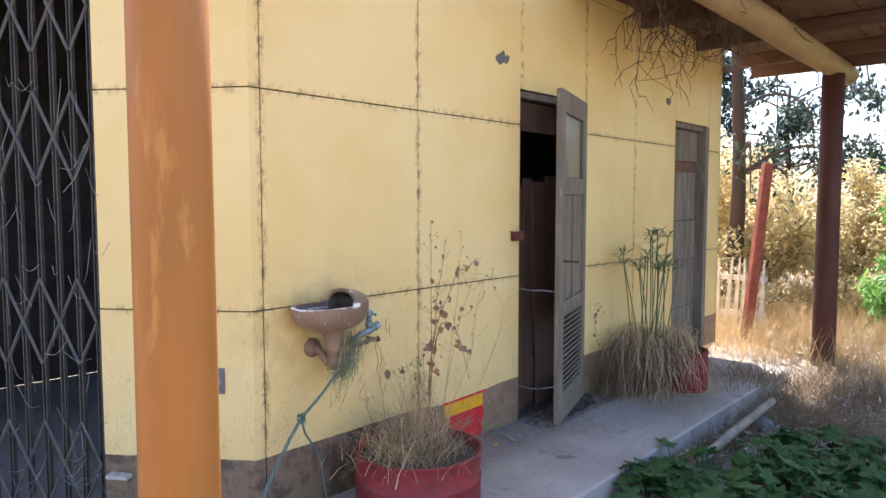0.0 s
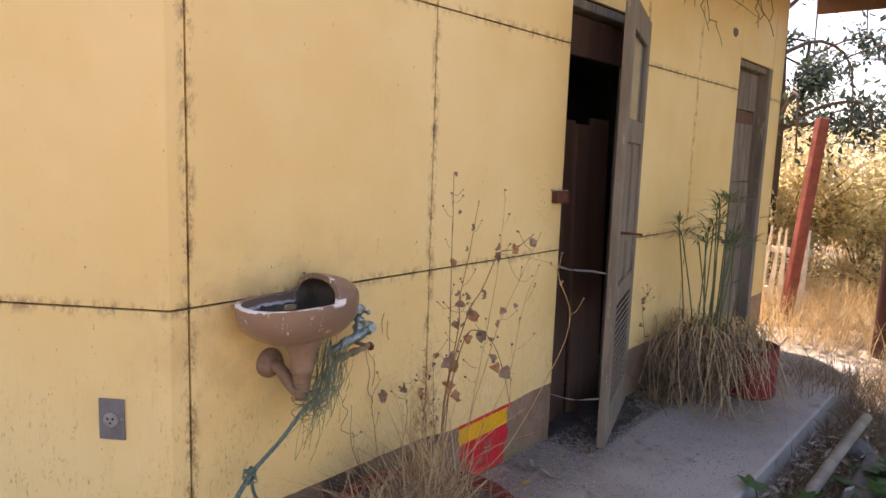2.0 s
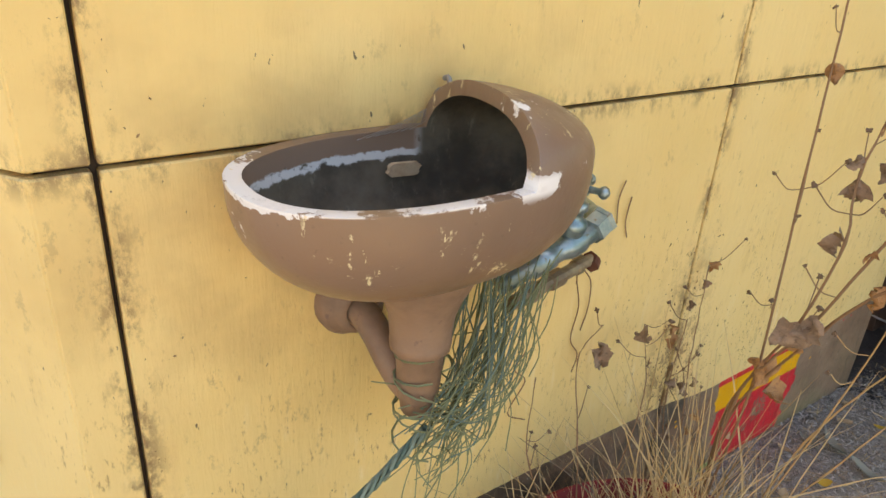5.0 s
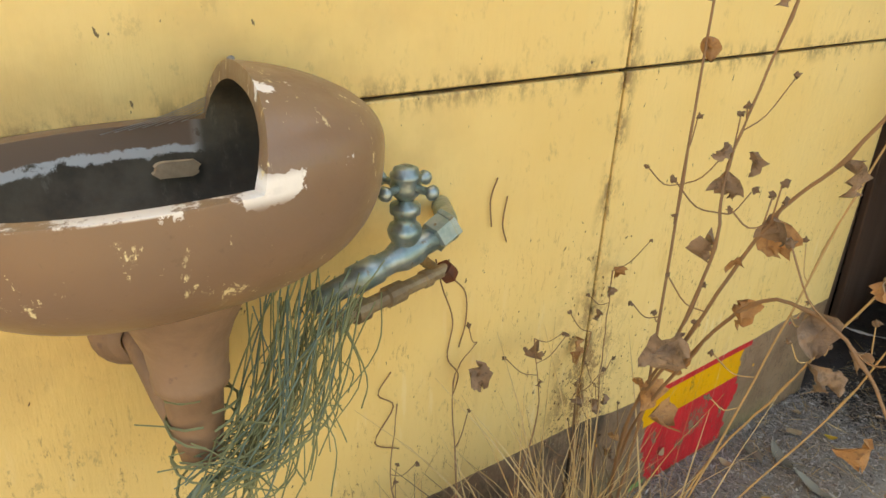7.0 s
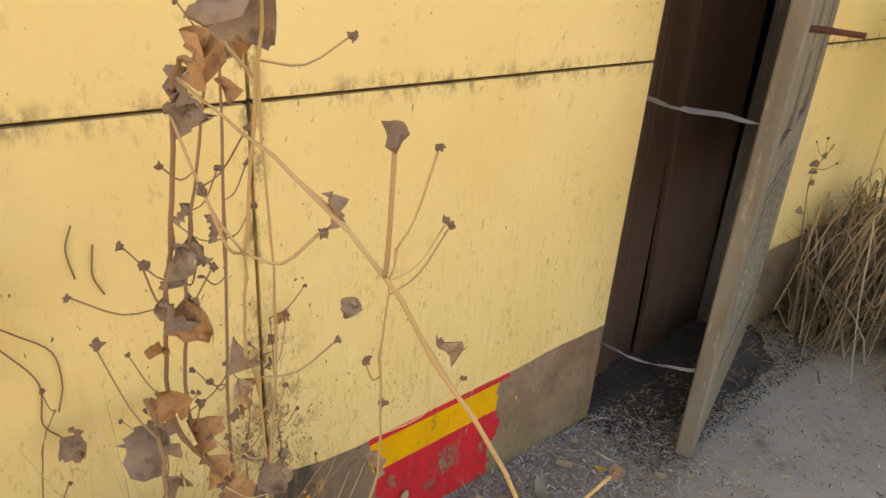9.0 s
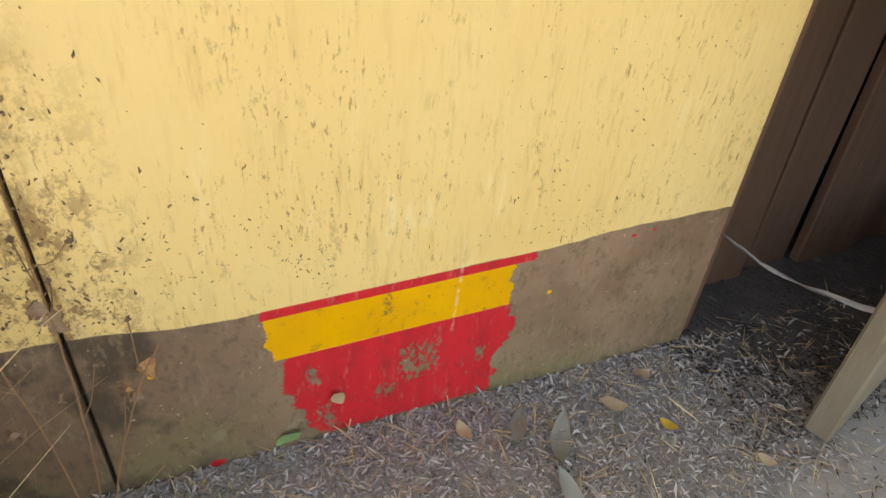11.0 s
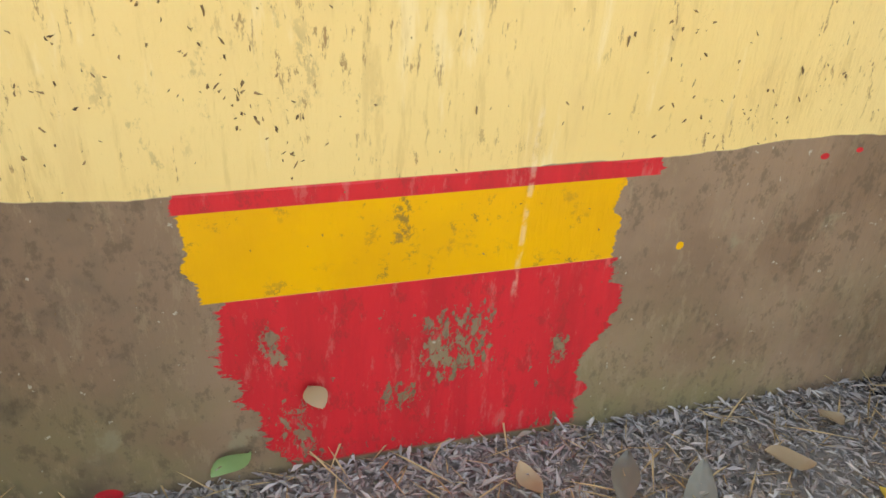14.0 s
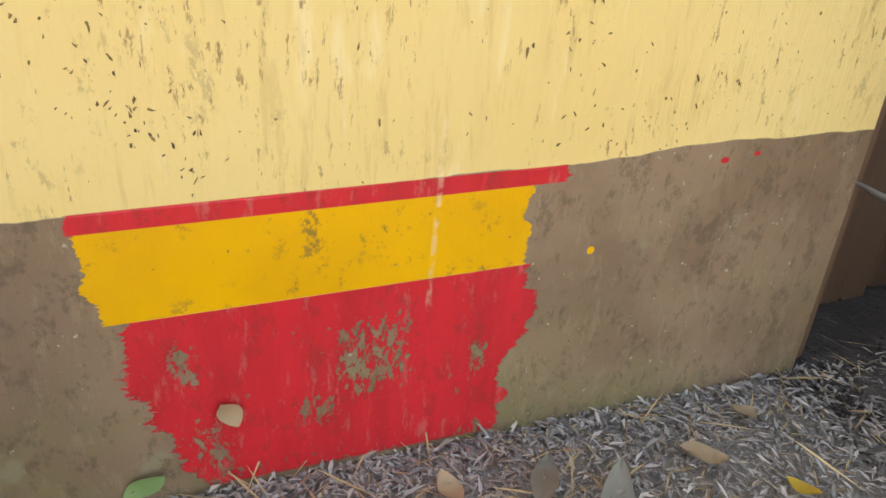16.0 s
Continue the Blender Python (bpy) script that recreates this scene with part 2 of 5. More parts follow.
M_IRON = plain("grey_gate_iron", (0.095, 0.09, 0.085), (0.15, 0.13, 0.11), 18, rough=0.55, metal=0.5, c=(0.16, 0.08, 0.04))
M_RUST = plain("rusted_iron", (0.17, 0.06, 0.03), (0.10, 0.045, 0.03), 30, rough=0.8, metal=0.3)
M_POT = plain("red_drum_paint", (0.27, 0.032, 0.03), (0.19, 0.03, 0.028), 9, rough=0.55, c=(0.15, 0.05, 0.035))
M_DARKSOIL = plain("dark_powdery_soil", (0.075, 0.062, 0.052), (0.12, 0.10, 0.085), 9, bump=0.006, fine=90, c=(0.16, 0.135, 0.11))
M_SOILPOT = plain("pot_soil", (0.06, 0.048, 0.037), (0.11, 0.09, 0.07), 20, bump=0.01, fine=40)
M_STRAW = leaf_mat("dry_straw", (0.66, 0.49, 0.25), (0.42, 0.28, 0.13), 0.7, 0.15)
M_GRASS = leaf_mat("dry_grass", (0.72, 0.53, 0.26), (0.46, 0.31, 0.14), 0.7, 0.25)
# Darker copy of the dry grass: shade beside the walkway put into its colour
M_SHADEGRASS = leaf_mat("dead_grass_painted_shade", (0.36, 0.26, 0.145), (0.16, 0.11, 0.065), 0.75, 0.15)
M_STEM = leaf_mat("dry_brown_stem", (0.30, 0.17, 0.085), (0.20, 0.11, 0.06), 0.7, 0.0)


def withered(name, a, b, c):
    """Crumpled dead leaf: blotched, veined, slightly translucent."""
    m = Mat(name, 0.75)
    f = m.noise(60.0, detail=6, rough=0.7).ramp(0.35, 0.65)
    col = m.mix(m.mix(a, b, f), c, m.noise(140.0, detail=5).ramp(0.52, 0.68) * 0.8)
    m.colour(m.mix(col, b, m.rand() * 0.5))
    m.bump(m.noise(180.0, detail=5), 0.003, 0.8)
    return m.m


M_DRYLEAF = withered("dry_orange_leaf", (0.50, 0.27, 0.11), (0.36, 0.18, 0.075), (0.20, 0.11, 0.06))
M_GREYLEAF = withered("dry_grey_brown_leaf", (0.36, 0.235, 0.145), (0.25, 0.165, 0.105), (0.13, 0.085, 0.055))
M_SEED = leaf_mat("dark_seed_head", (0.29, 0.18, 0.10), (0.16, 0.10, 0.06), 0.8, 0.0)
M_DEADREED = leaf_mat("dead_reed", (0.42, 0.30, 0.175), (0.12, 0.085, 0.058), 0.75, 0.1)
M_PALESTEM = leaf_mat("straw_yellow_stem", (0.50, 0.33, 0.15), (0.38, 0.23, 0.10), 0.7, 0.0)
M_GREYSOIL = leaf_mat("grey_soil_crumbs", (0.46, 0.42, 0.37), (0.20, 0.175, 0.15), 0.9, 0.0)
M_TWIG = leaf_mat("dark_twig", (0.12, 0.075, 0.045), (0.07, 0.045, 0.03), 0.8, 0.0)
M_GREEN = leaf_mat("green_leaf", (0.08, 0.16, 0.042), (0.045, 0.105, 0.028), 0.5, 0.4)
M_FROND = leaf_mat("frond_leaf", (0.24, 0.42, 0.08), (0.12, 0.27, 0.06), 0.5, 0.45)
M_DARKLEAF = leaf_mat("dark_tree_leaf", (0.06, 0.085, 0.05), (0.035, 0.055, 0.04), 0.5, 0.3)
M_YELLEAF = leaf_mat("yellowing_leaf", (0.68, 0.58, 0.31), (0.50, 0.41, 0.21), 0.6, 0.5)
M_REED = leaf_mat("reed_green", (0.10, 0.15, 0.06), (0.16, 0.18, 0.08), 0.5, 0.2)
M_CHIP = leaf_mat("bark_litter", (0.54, 0.48, 0.42), (0.155, 0.13, 0.112), 0.85, 0.0)
M_PALE = leaf_mat("pale_litter", (0.55, 0.50, 0.43), (0.28, 0.22, 0.16), 0.85, 0.0)
M_CRUMB = leaf_mat("dark_soil_crumbs", (0.09, 0.075, 0.063), (0.038, 0.032, 0.028), 0.9, 0.0)
M_SPECK = leaf_mat("wall_debris", (0.36, 0.22, 0.10), (0.12, 0.075, 0.04), 0.9, 0.0)
M_ROPE = leaf_mat("green_rope", (0.12, 0.15, 0.075), (0.38, 0.37, 0.20), 0.8, 0.1)
M_BLUER = leaf_mat("faded_blue_rope", (0.10, 0.16, 0.13), (0.24, 0.29, 0.22), 0.8, 0.1)
M_CHROME = plain("tarnished_tap", (0.34, 0.40, 0.40), (0.20, 0.28, 0.27), 40, rough=0.35, metal=0.75, c=(0.24, 0.20, 0.14))
M_BRASS = plain("dull_brass", (0.35, 0.27, 0.16), (0.22, 0.16, 0.10), 40, rough=0.5, metal=0.5)
M_PIPE = plain("painted_pipe", (0.28, 0.17, 0.10), (0.21, 0.13, 0.08), 20, rough=0.55, c=(0.20, 0.12, 0.08))
M_PLATE = plain("grey_socket_plate", (0.13, 0.12, 0.11), (0.18, 0.165, 0.15), 20, rough=0.6, c=(0.23, 0.20, 0.16))
M_SLOT = plain("tan_scale", (0.58, 0.42, 0.25), (0.46, 0.32, 0.19), 60, rough=0.8)
M_BONE = plain("cream_plastic", (0.52, 0.48, 0.40), (0.42, 0.38, 0.31), 30, rough=0.5)
M_DULL = plain("dull_grey_plastic", (0.30, 0.275, 0.235), (0.22, 0.20, 0.17), 40, rough=0.6)
M_BLACK = plain("black_hole", (0.01, 0.01, 0.01), (0.02, 0.02, 0.02))
M_WHITE = plain("flaking_white_paint", (0.74, 0.72, 0.66), (0.58, 0.54, 0.47), 12)
M_FPOST = plain("faded_red_post", (0.28, 0.085, 0.055), (0.19, 0.055, 0.04), 9)
M_WEB = leaf_mat("dusty_cobweb", (0.42, 0.40, 0.37), (0.36, 0.34, 0.31), 0.9, 0.4)
M_POLE = plain("bleached_pole", (0.33, 0.28, 0.20), (0.22, 0.18, 0.13), 10, bump=0.004)
M_HILL = plain("dry_hill", (0.36, 0.29, 0.15), (0.25, 0.22, 0.11), 0.08, fine=0.5, bump=0.3)


def sink_material():
    m = Mat("brown_enamel_over_white", 0.4, 0, 0.5)
    x, y, z = m.xyz()
    n1, n2 = m.noise(16.0, detail=7, rough=0.7), m.noise(45.0, detail=5)
    col = m.mix((0.265, 0.16, 0.092), (0.215, 0.135, 0.085), m.noise(5.0).ramp(0.35, 0.65))
    col = m.mix(col, (0.36, 0.22, 0.10), z.ramp(0.90, 0.80) * n1.ramp(0.4, 0.65) * 0.6)
    rim = z.absd(0.944).ramp(0.016, 0.004)
    left = (y - z * 0.35).ramp(1.605, 1.555)
    front = x.ramp(-2.50, -2.43)
    chips = (n1 * 0.8 + n2 * 0.2 + rim * 0.055 + rim * left * 0.13 + left * 0.05 + rim * front * y.absd(2.10).ramp(0.045, 0.005) * 0.125 + z.absd(1.0).ramp(0.02, 0.008) * y.absd(2.10).ramp(0.03, 0.012) * 0.13).ramp(0.645, 0.66)
    col = m.mix(col, (0.80, 0.76, 0.70), chips * (rim.high(left * 0.9)).high(z.ramp(0.985, 0.99)))
    col = m.mix(col, (0.72, 0.60, 0.34), m.noise(60.0, (1, 1, 0.55), 7, 0.75).ramp(0.60, 0.625) * m.noise(13.0, detail=2).ramp(0.51, 0.57))
    col = m.mix(col, (0.14, 0.09, 0.055), m.noise(70.0, detail=8, rough=0.8).ramp(0.58, 0.68) * 0.5)
    lip = y.ramp(2.105, 2.095) * z.absd(0.9415).ramp(0.0035, 0.0015) * x.ramp(-2.52, -2.49) * m.noise(30.0, detail=6, rough=0.75).ramp(0.42, 0.5)
    col = m.mix(col, (0.74, 0.70, 0.64), lip)
    m.colour(col)
    m.bump(n2, 0.0012)
    m.rough(n1.ramp(0.3, 0.8) * 0.25 + 0.28)
    return m.m


M_SINK = sink_material()
def bowl_material():
    """Grime inside, with brown paint lapped over the back edge and bare white below it."""
    m = Mat("grimy_basin_inside", 0.7, 0, 0.35)
    x, y, z = m.xyz()
    n1, n2 = m.noise(38.0, detail=7, rough=0.75), m.noise(14.0, detail=6)
    col = m.mix((0.055, 0.042, 0.026), (0.13, 0.105, 0.068), n2.ramp(0.35, 0.68))
    col = m.mix(col, (0.20, 0.17, 0.12), m.noise(55.0, (1, 1, 0.3), 6, 0.75).ramp(0.58, 0.72) * 0.6)
    edge = z + (n1 - 0.5) * 0.022 + (n2 - 0.5) * 0.012
    back = x.ramp(-2.53, -2.56) * y.ramp(2.115, 2.10)
    end = y.ramp(1.90, 1.885)
    lap = back.high(end)
    col = m.mix(col, (0.60, 0.58, 0.53), lap * edge.ramp(0.908, 0.911) * n1.ramp(0.38, 0.46))
    col = m.mix(col, (0.225, 0.145, 0.095), lap * edge.ramp(0.917, 0.9195))
    m.colour(col)
    m.bump(n1, 0.0015)
    return m.m


M_BOWL = bowl_material()


# ---- mesh helpers ----
def part(name, bm, material, parent=None, label="", smooth=False):
    me = bpy.data.meshes.new(name)
    if smooth:
        for f in bm.faces:
            f.smooth = True
    bm.to_mesh(me)
    bm.free()
    me.materials.append(material)
    ob = new(name, me)
    ob.parent = parent
    if label:
        ob["label"] = label
    return ob


def thing(name, at, label, category, group=""):
    ob = new(name)
    ob.matrix_world = at if isinstance(at, Matrix) else Matrix.Translation(at)
    ob.empty_display_size = 0.05
    return tagged(ob, label, category, group)


def box(bm, lo, hi, m=None, bevel=0.0):
    """A box between two corners, moved by m."""
    lo, hi = Vector(lo), Vector(hi)
    made = bmesh.ops.create_cube(bm, size=1)["verts"]
    for v in made:
        v.co = Vector([(lo[i] + hi[i]) / 2 + v.co[i] * (hi[i] - lo[i]) for i in range(3)])
    if bevel:
        edges = list({e for v in made for e in v.link_edges})
        made = list({v for f in bmesh.ops.bevel(bm, geom=edges, offset=bevel, segments=1, affect='EDGES')["faces"] for v in f.verts} | {v for v in made if v.is_valid})
    if m is not None:
        bmesh.ops.transform(bm, matrix=m, verts=[v for v in made if v.is_valid])
    return bm


def boxes(*rows, m=None, bevel=0.0):
    bm = bmesh.new()
    for lo, hi in rows:
        box(bm, lo, hi, m, bevel)
    return bm


def tube(bm, pts, radii, sides=6, cap=True):
    """A tube along points, with a radius at each."""
    pts = [Vector(p) for p in pts]
    if not hasattr(radii, "__len__"):
        radii = [radii] * len(pts)
    rings = []
    up = Vector((0.13, 0.21, 0.97))
    for i, p in enumerate(pts):
        d = (pts[min(i + 1, len(pts) - 1)] - pts[max(i - 1, 0)])
        d = d.normalized() if d.length > 1e-9 else Vector((0, 0, 1))
        a = d.cross(up)
        if a.length < 0.05:
            a = d.cross(Vector((1, 0, 0)))
        a.normalize()
        b = d.cross(a)
        rings.append([bm.verts.new(p + (a * math.cos(2 * math.pi * k / sides) + b * math.sin(2 * math.pi * k / sides)) * radii[i]) for k in range(sides)])
    for r, q in zip(rings, rings[1:]):
        for k in range(sides):
            bm.faces.new((r[k], r[(k + 1) % sides], q[(k + 1) % sides], q[k]))
    if cap:
        bm.faces.new(rings[0][::-1])
        bm.faces.new(rings[-1])
    return bm


def smooth_line(pts, n=8):
    """Catmull-Rom through points."""
    pts = [Vector(p) for p in pts]
    ext = [pts[0] * 2 - pts[1]] + pts + [pts[-1] * 2 - pts[-2]]
    out = []
    for i in range(1, len(ext) - 2):
        a, b, c, d = ext[i - 1:i + 3]
        for k in range(n):
            t = k / n
            out.append(0.5 * (2 * b + (c - a) * t + (2 * a - 5 * b + 4 * c - d) * t * t + (3 * b - a - 3 * c + d) * t ** 3))
    return out + [pts[-1]]


def lathe(bm, profile, at=(0, 0, 0), sides=24):
    """Turned shape: profile of (radius, height)."""
    at = Vector(at)
    rings = [[bm.verts.new(at + Vector((r * math.cos(2 * math.pi * k / sides), r * math.sin(2 * math.pi * k / sides), h))) for k in range(sides)] for r, h in profile]
    for a, b in zip(rings, rings[1:]):
        for k in range(sides):
            bm.faces.new((a[k], a[(k + 1) % sides], b[(k + 1) % sides], b[k]))
    return bm


def raw(name, verts, faces, material, parent=None):
    me = bpy.data.meshes.new(name)
    me.from_pydata(verts, [], faces)
    me.materials.append(material)
    ob = new(name, me)
    ob.parent = parent
    return ob


def strips(rng, roots, leans, heights, widths, curl=0.5, seg=3):
    """Tapered blades: vertices and faces for from_pydata."""
    vs, fs = [], []
    for (x, y, z), (lx, ly), h, w in zip(roots, leans, heights, widths):
        a = rng.uniform(0, math.pi * 2)
        sx, sy = math.cos(a) * w, math.sin(a) * w
        b = len(vs)
        for k in range(seg + 1):
            t = k / seg
            q = t ** (1 + curl)
            zz = z + h * (t - 0.45 * curl * (lx * lx + ly * ly) ** 0.5 * t * t)
            px, py = x + lx * h * q, y + ly * h * q
            f = 1 - 0.85 * t
            vs.append((px - sx * f, py - sy * f, zz))
            vs.append((px + sx * f, py + sy * f, zz))
        for k in range(seg):
            i = b + 2 * k
            fs.append((i, i + 1, i + 3, i + 2))
    return vs, fs


def leaf_cloud(rng, clumps, per, size, flat=0.0, long=1.8):
    """Single leaves scattered in clumps (centre, radii); each leaf is a bent four-sided blade."""
    vs, fs = [], []
    for (cx, cy, cz), (rx, ry, rz) in clumps:
        for _ in range(per):
            d = Vector((rng.gauss(0, 1), rng.gauss(0, 1), rng.gauss(0, 1))).normalized() * rng.uniform(0.25, 1) ** 0.5
            c = Vector((cx + d.x * rx, cy + d.y * ry, cz + d.z * rz))
            u = Vector((rng.gauss(0, 1), rng.gauss(0, 1), rng.gauss(0, 1) * (1 - flat) - 0.25)).normalized()
            v = u.cross(Vector((rng.gauss(0, 0.4), rng.gauss(0, 0.4), 1))).normalized()
            s = size * rng.uniform(0.6, 1.3)
            n = u.cross(v) * s * 0.18
            b = len(vs)
            vs += [tuple(c), tuple(c + u * s * long * 0.5 + v * s * 0.42 + n), tuple(c + u * s * long), tuple(c + u * s * long * 0.5 - v * s * 0.42 + n)]
            fs += [(b, b + 1, b + 2), (b, b + 2, b + 3)]
    return vs, fs


# ---- ground, slab, walls ----
def structure(name, bm, material, label=""):
    return tagged(part(name, bm, material), label, "structure", kind="structure")


bm = bmesh.new()
bmesh.ops.create_grid(bm, x_segments=60, y_segments=60, size=1)
for v in bm.verts:
    x, y = v.co.x, v.co.y
    v.co.x = (abs(x) ** 3 * 900 + abs(x) * 14) * (1 if x > 0 else -1)
    v.co.y = (abs(y) ** 3 * 900 + abs(y) * 14) * (1 if y > 0 else -1) + 5
    far = max(0.0, (Vector((v.co.x + 2, v.co.y - 4)).length - 6) / 40)
    v.co.z = GROUND + 0.05 * noise.noise((v.co.x * 0.6, v.co.y * 0.6, 0)) * min(1, far * 5) + min(6.0, far * 1.2)
structure("ground", bm, M_SOIL, "dry brown earth with straw, sloping up behind")

structure("pavement", boxes(((-6.0, -3.0, -0.30), (SLAB_X, 6.3, 0.0)), bevel=0.012), M_CONC, "dusty grey concrete walkway slab along the wall")
kerb = structure("kerb", boxes(((-1.50, 1.6, -0.30), (-1.36, 4.85, -0.075)), bevel=0.012), M_KERB, "old grey concrete kerb beside the planting strip")

wall = structure("wall_front", boxes(
    ((WX - 0.14, CORNER.y + 0.012, 0.0), (WX - 0.017, D1A, TOP)),
    ((WX - 0.14, D1A, D1T), (WX - 0.017, D1B, TOP)),
    ((WX - 0.14, D1B, 0.0), (WX - 0.017, D2A, TOP)),
    ((WX - 0.14, D2A, D2T), (WX - 0.017, D2B, TOP)),
    ((WX - 0.14, D2B, 0.0), (WX - 0.017, END - 0.016, TOP))), M_GAP, "cream yellow panelled wall with brown painted base")


def panel(y0, y1, z0, z1, parent):
    g = 0.0028
    part("panel", boxes(((WX - 0.0165, y0 + g, z0 + g), (WX, y1 - g, z1 - g)), bevel=0.002), M_WALL, parent)


rows = ((0.0, ROW1), (ROW1, ROW2), (ROW2, ROW3), (ROW3, TOP))
for z0, z1 in rows:
    panel(JA, JB, z0, z1, wall)
    panel(CORNER.y - 0.0028, JA, z0, z1, wall)
    if z1 <= ROW2:
        panel(JB, D1A, z0, z1, wall)
        panel(D1B + 0.012, JD, z0, z1, wall)
        panel(JD, D2A, z0, z1, wall)
    panel(D2B, END, z0, z1, wall) if z1 <= ROW2 else None
g = 0.0028
part("panel", boxes(((WX - 0.0165, JB + g, ROW2 + g), (WX, D1A - g, ROW3 - g)), ((WX - 0.0165, D1A - g, D1T + g), (WX, 4.437 - g, ROW3 - g))), M_WALL, wall)
panel(4.437, D2A, ROW2, ROW3, wall)
panel(D2A, 6.70, D2T, ROW3, wall)
panel(6.70, END, ROW2, ROW3, wall)
for a, b in ((JB, 4.437), (4.437, D2A), (D2A, 6.70), (6.70, END)):
    panel(a, b, ROW3, TOP, wall)

# the bent wall towards the gate
turn = math.degrees(math.atan2(LEFT.y, LEFT.x))
LM = pose(CORNER.x, CORNER.y, 0, 0, 0, turn)      # local x along the wall, local +y out of it
OUT = 1 if (LM.to_3x3() @ Vector((0, 1, 0))).dot(LEFT_N) > 0 else -1


def lbox(bm, s0, s1, d0, d1, z0, z1, bevel=0.0):
    """A box on the bent wall: along it, out of it, up."""
    a, b = sorted((d0 * OUT, d1 * OUT))
    return box(bm, (s0, a, z0), (s1, b, z1), LM, bevel)


GATE0, GATE1 = 0.69, 2.35
bm = bmesh.new()
lbox(bm, 0.06, GATE0 - 0.02, -0.14, -0.017, 0, TOP)
lbox(bm, GATE1, 4.12, -0.14, -0.017, 0, TOP)
lbox(bm, GATE0 - 0.02, GATE1, -0.14, -0.017, 2.55, TOP)
wall_b = structure("wall_bent", bm, M_GAP, "cream yellow panelled wall beside the folding gate")
for z0, z1 in rows:
    for s0, s1 in ((0.0, GATE0), (GATE1, 4.12)):
        bm = bmesh.new()
        lbox(bm, s0 + (0.0025 if s0 else 0.0002), s1 - 0.0025, -0.0165, 0, z0 + 0.0025, z1 - 0.0025, 0.002)
        part("panel", bm, M_WALL, wall_b)
bm = bmesh.new()
lbox(bm, GATE0, GATE1, -0.0165, 0, 2.55, ROW3 - 0.003, 0.002)
part("panel", bm, M_WALL, wall_b)

# inside of the building and its outer shell; unseen parts close it to daylight
structure("wall_back", boxes(((-6.1, -0.75, 0), (-6.0, END, TOP))), M_INNER, "plaster wall inside the building, coloured dark for the unlit room")
structure("wall_end", boxes(((-6.0, END - 0.016, 0), (WX, END + 0.0, TOP)), ((-6.0, END - 0.12, 0), (WX - 0.15, END - 0.02, TOP))), M_WALL, "cream end wall of the building")
structure("wall_inner", boxes(((-6.0, 3.30, 0.0), (WX - 0.15, 3.38, TOP)), ((-6.0, 5.2, 0.0), (WX - 0.15, 5.28, TOP))), M_INNER, "inner partition wall, coloured dark for the unlit room")
bm = bmesh.new()
far_end = CORNER + LEFT * 4.2
ring = [bm.verts.new((x, y, TOP)) for x, y in ((-6.2, END + 0.1), (-6.2, far_end.y), (far_end.x, far_end.y), (CORNER.x, CORNER.y), (WX, END + 0.1))]
top = bmesh.ops.extrude_face_region(bm, geom=[bm.faces.new(ring)])["geom"]
bmesh.ops.translate(bm, vec=(0, 0, 0.08), verts=[v for v in top if isinstance(v, bmesh.types.BMVert)])
bmesh.ops.recalc_face_normals(bm, faces=bm.faces)
structure("ceiling", bm, M_INNER, "ceiling over the rooms, coloured dark for their shade")

# ---- covered walk: columns, beam, rafters, roof boards ----
def column(name, x, y, r, top, material, label):
    root = thing(name, (x, y, 0), label, "column")
    bm = lathe(bmesh.new(), [(r * 1.04, -0.3), (r * 1.03, 0.0), (r, 0.6), (r * 0.98, 1.5), (r * 0.96, top), (0.001, top)], sides=32)
    for v in bm.verts:
        k = 1 + 0.02 * noise.noise((v.co.x * 6 + x, v.co.y * 6, v.co.z * 1.2))
        v.co.x, v.co.y = v.co.x * k, v.co.y * k
    part("shaft", bm, material, root, smooth=True)
    return root


column("column", -1.667, 0.883, 0.093, 2.56, M_COL, "round orange-painted timber column on the walkway edge")
column("column", -1.765, 7.33, 0.100, 2.56, M_POST, "round dark red timber post holding the roof beam")
bm = bmesh.new()
pts = [(-1.655 - 0.013 * i, -1.6 + 0.96 * i, 2.64 + 0.004 * math.sin(i * 2.1)) for i in range(11)]
tube(bm, pts, [0.098, 0.102, 0.1, 0.103, 0.099, 0.101, 0.098, 0.1, 0.102, 0.099, 0.097], 20)
tagged(part("roof_beam", bm, M_BEAM, smooth=True), "round ochre-painted log beam resting on the columns", "beam")
for i in range(4):
    y = 4.15 + 1.08 * i
    tagged(part("rafter", boxes(((WX + 0.004, y, 2.742), (-0.75, y + 0.07, 2.86)), bevel=0.006), M_RAFT), "weathered brown timber rafter over the walkway", "rafter", "rafters over the walkway")
roof = structure("roof", boxes(((WX + 0.004, 4.0, 2.9), (-0.65, 7.95, 2.93))), M_RAFT, "dark weathered boarded roof over the walkway")
rng = random.Random(5)
x = WX + 0.01
while x < -0.8:
    w = rng.uniform(0.12, 0.17)
    part("roof_board", boxes(((x, 4.0 + rng.uniform(-0.15, 0.15), 2.864), (x + w - 0.008, 7.90 + rng.uniform(-0.05, 0.1), 2.886))), M_RAFT, roof)
    x += w
part("fascia", boxes(((WX + 0.02, 7.74, 2.68), (-0.7, 7.78, 2.862)), bevel=0.004), M_RAFT, roof)

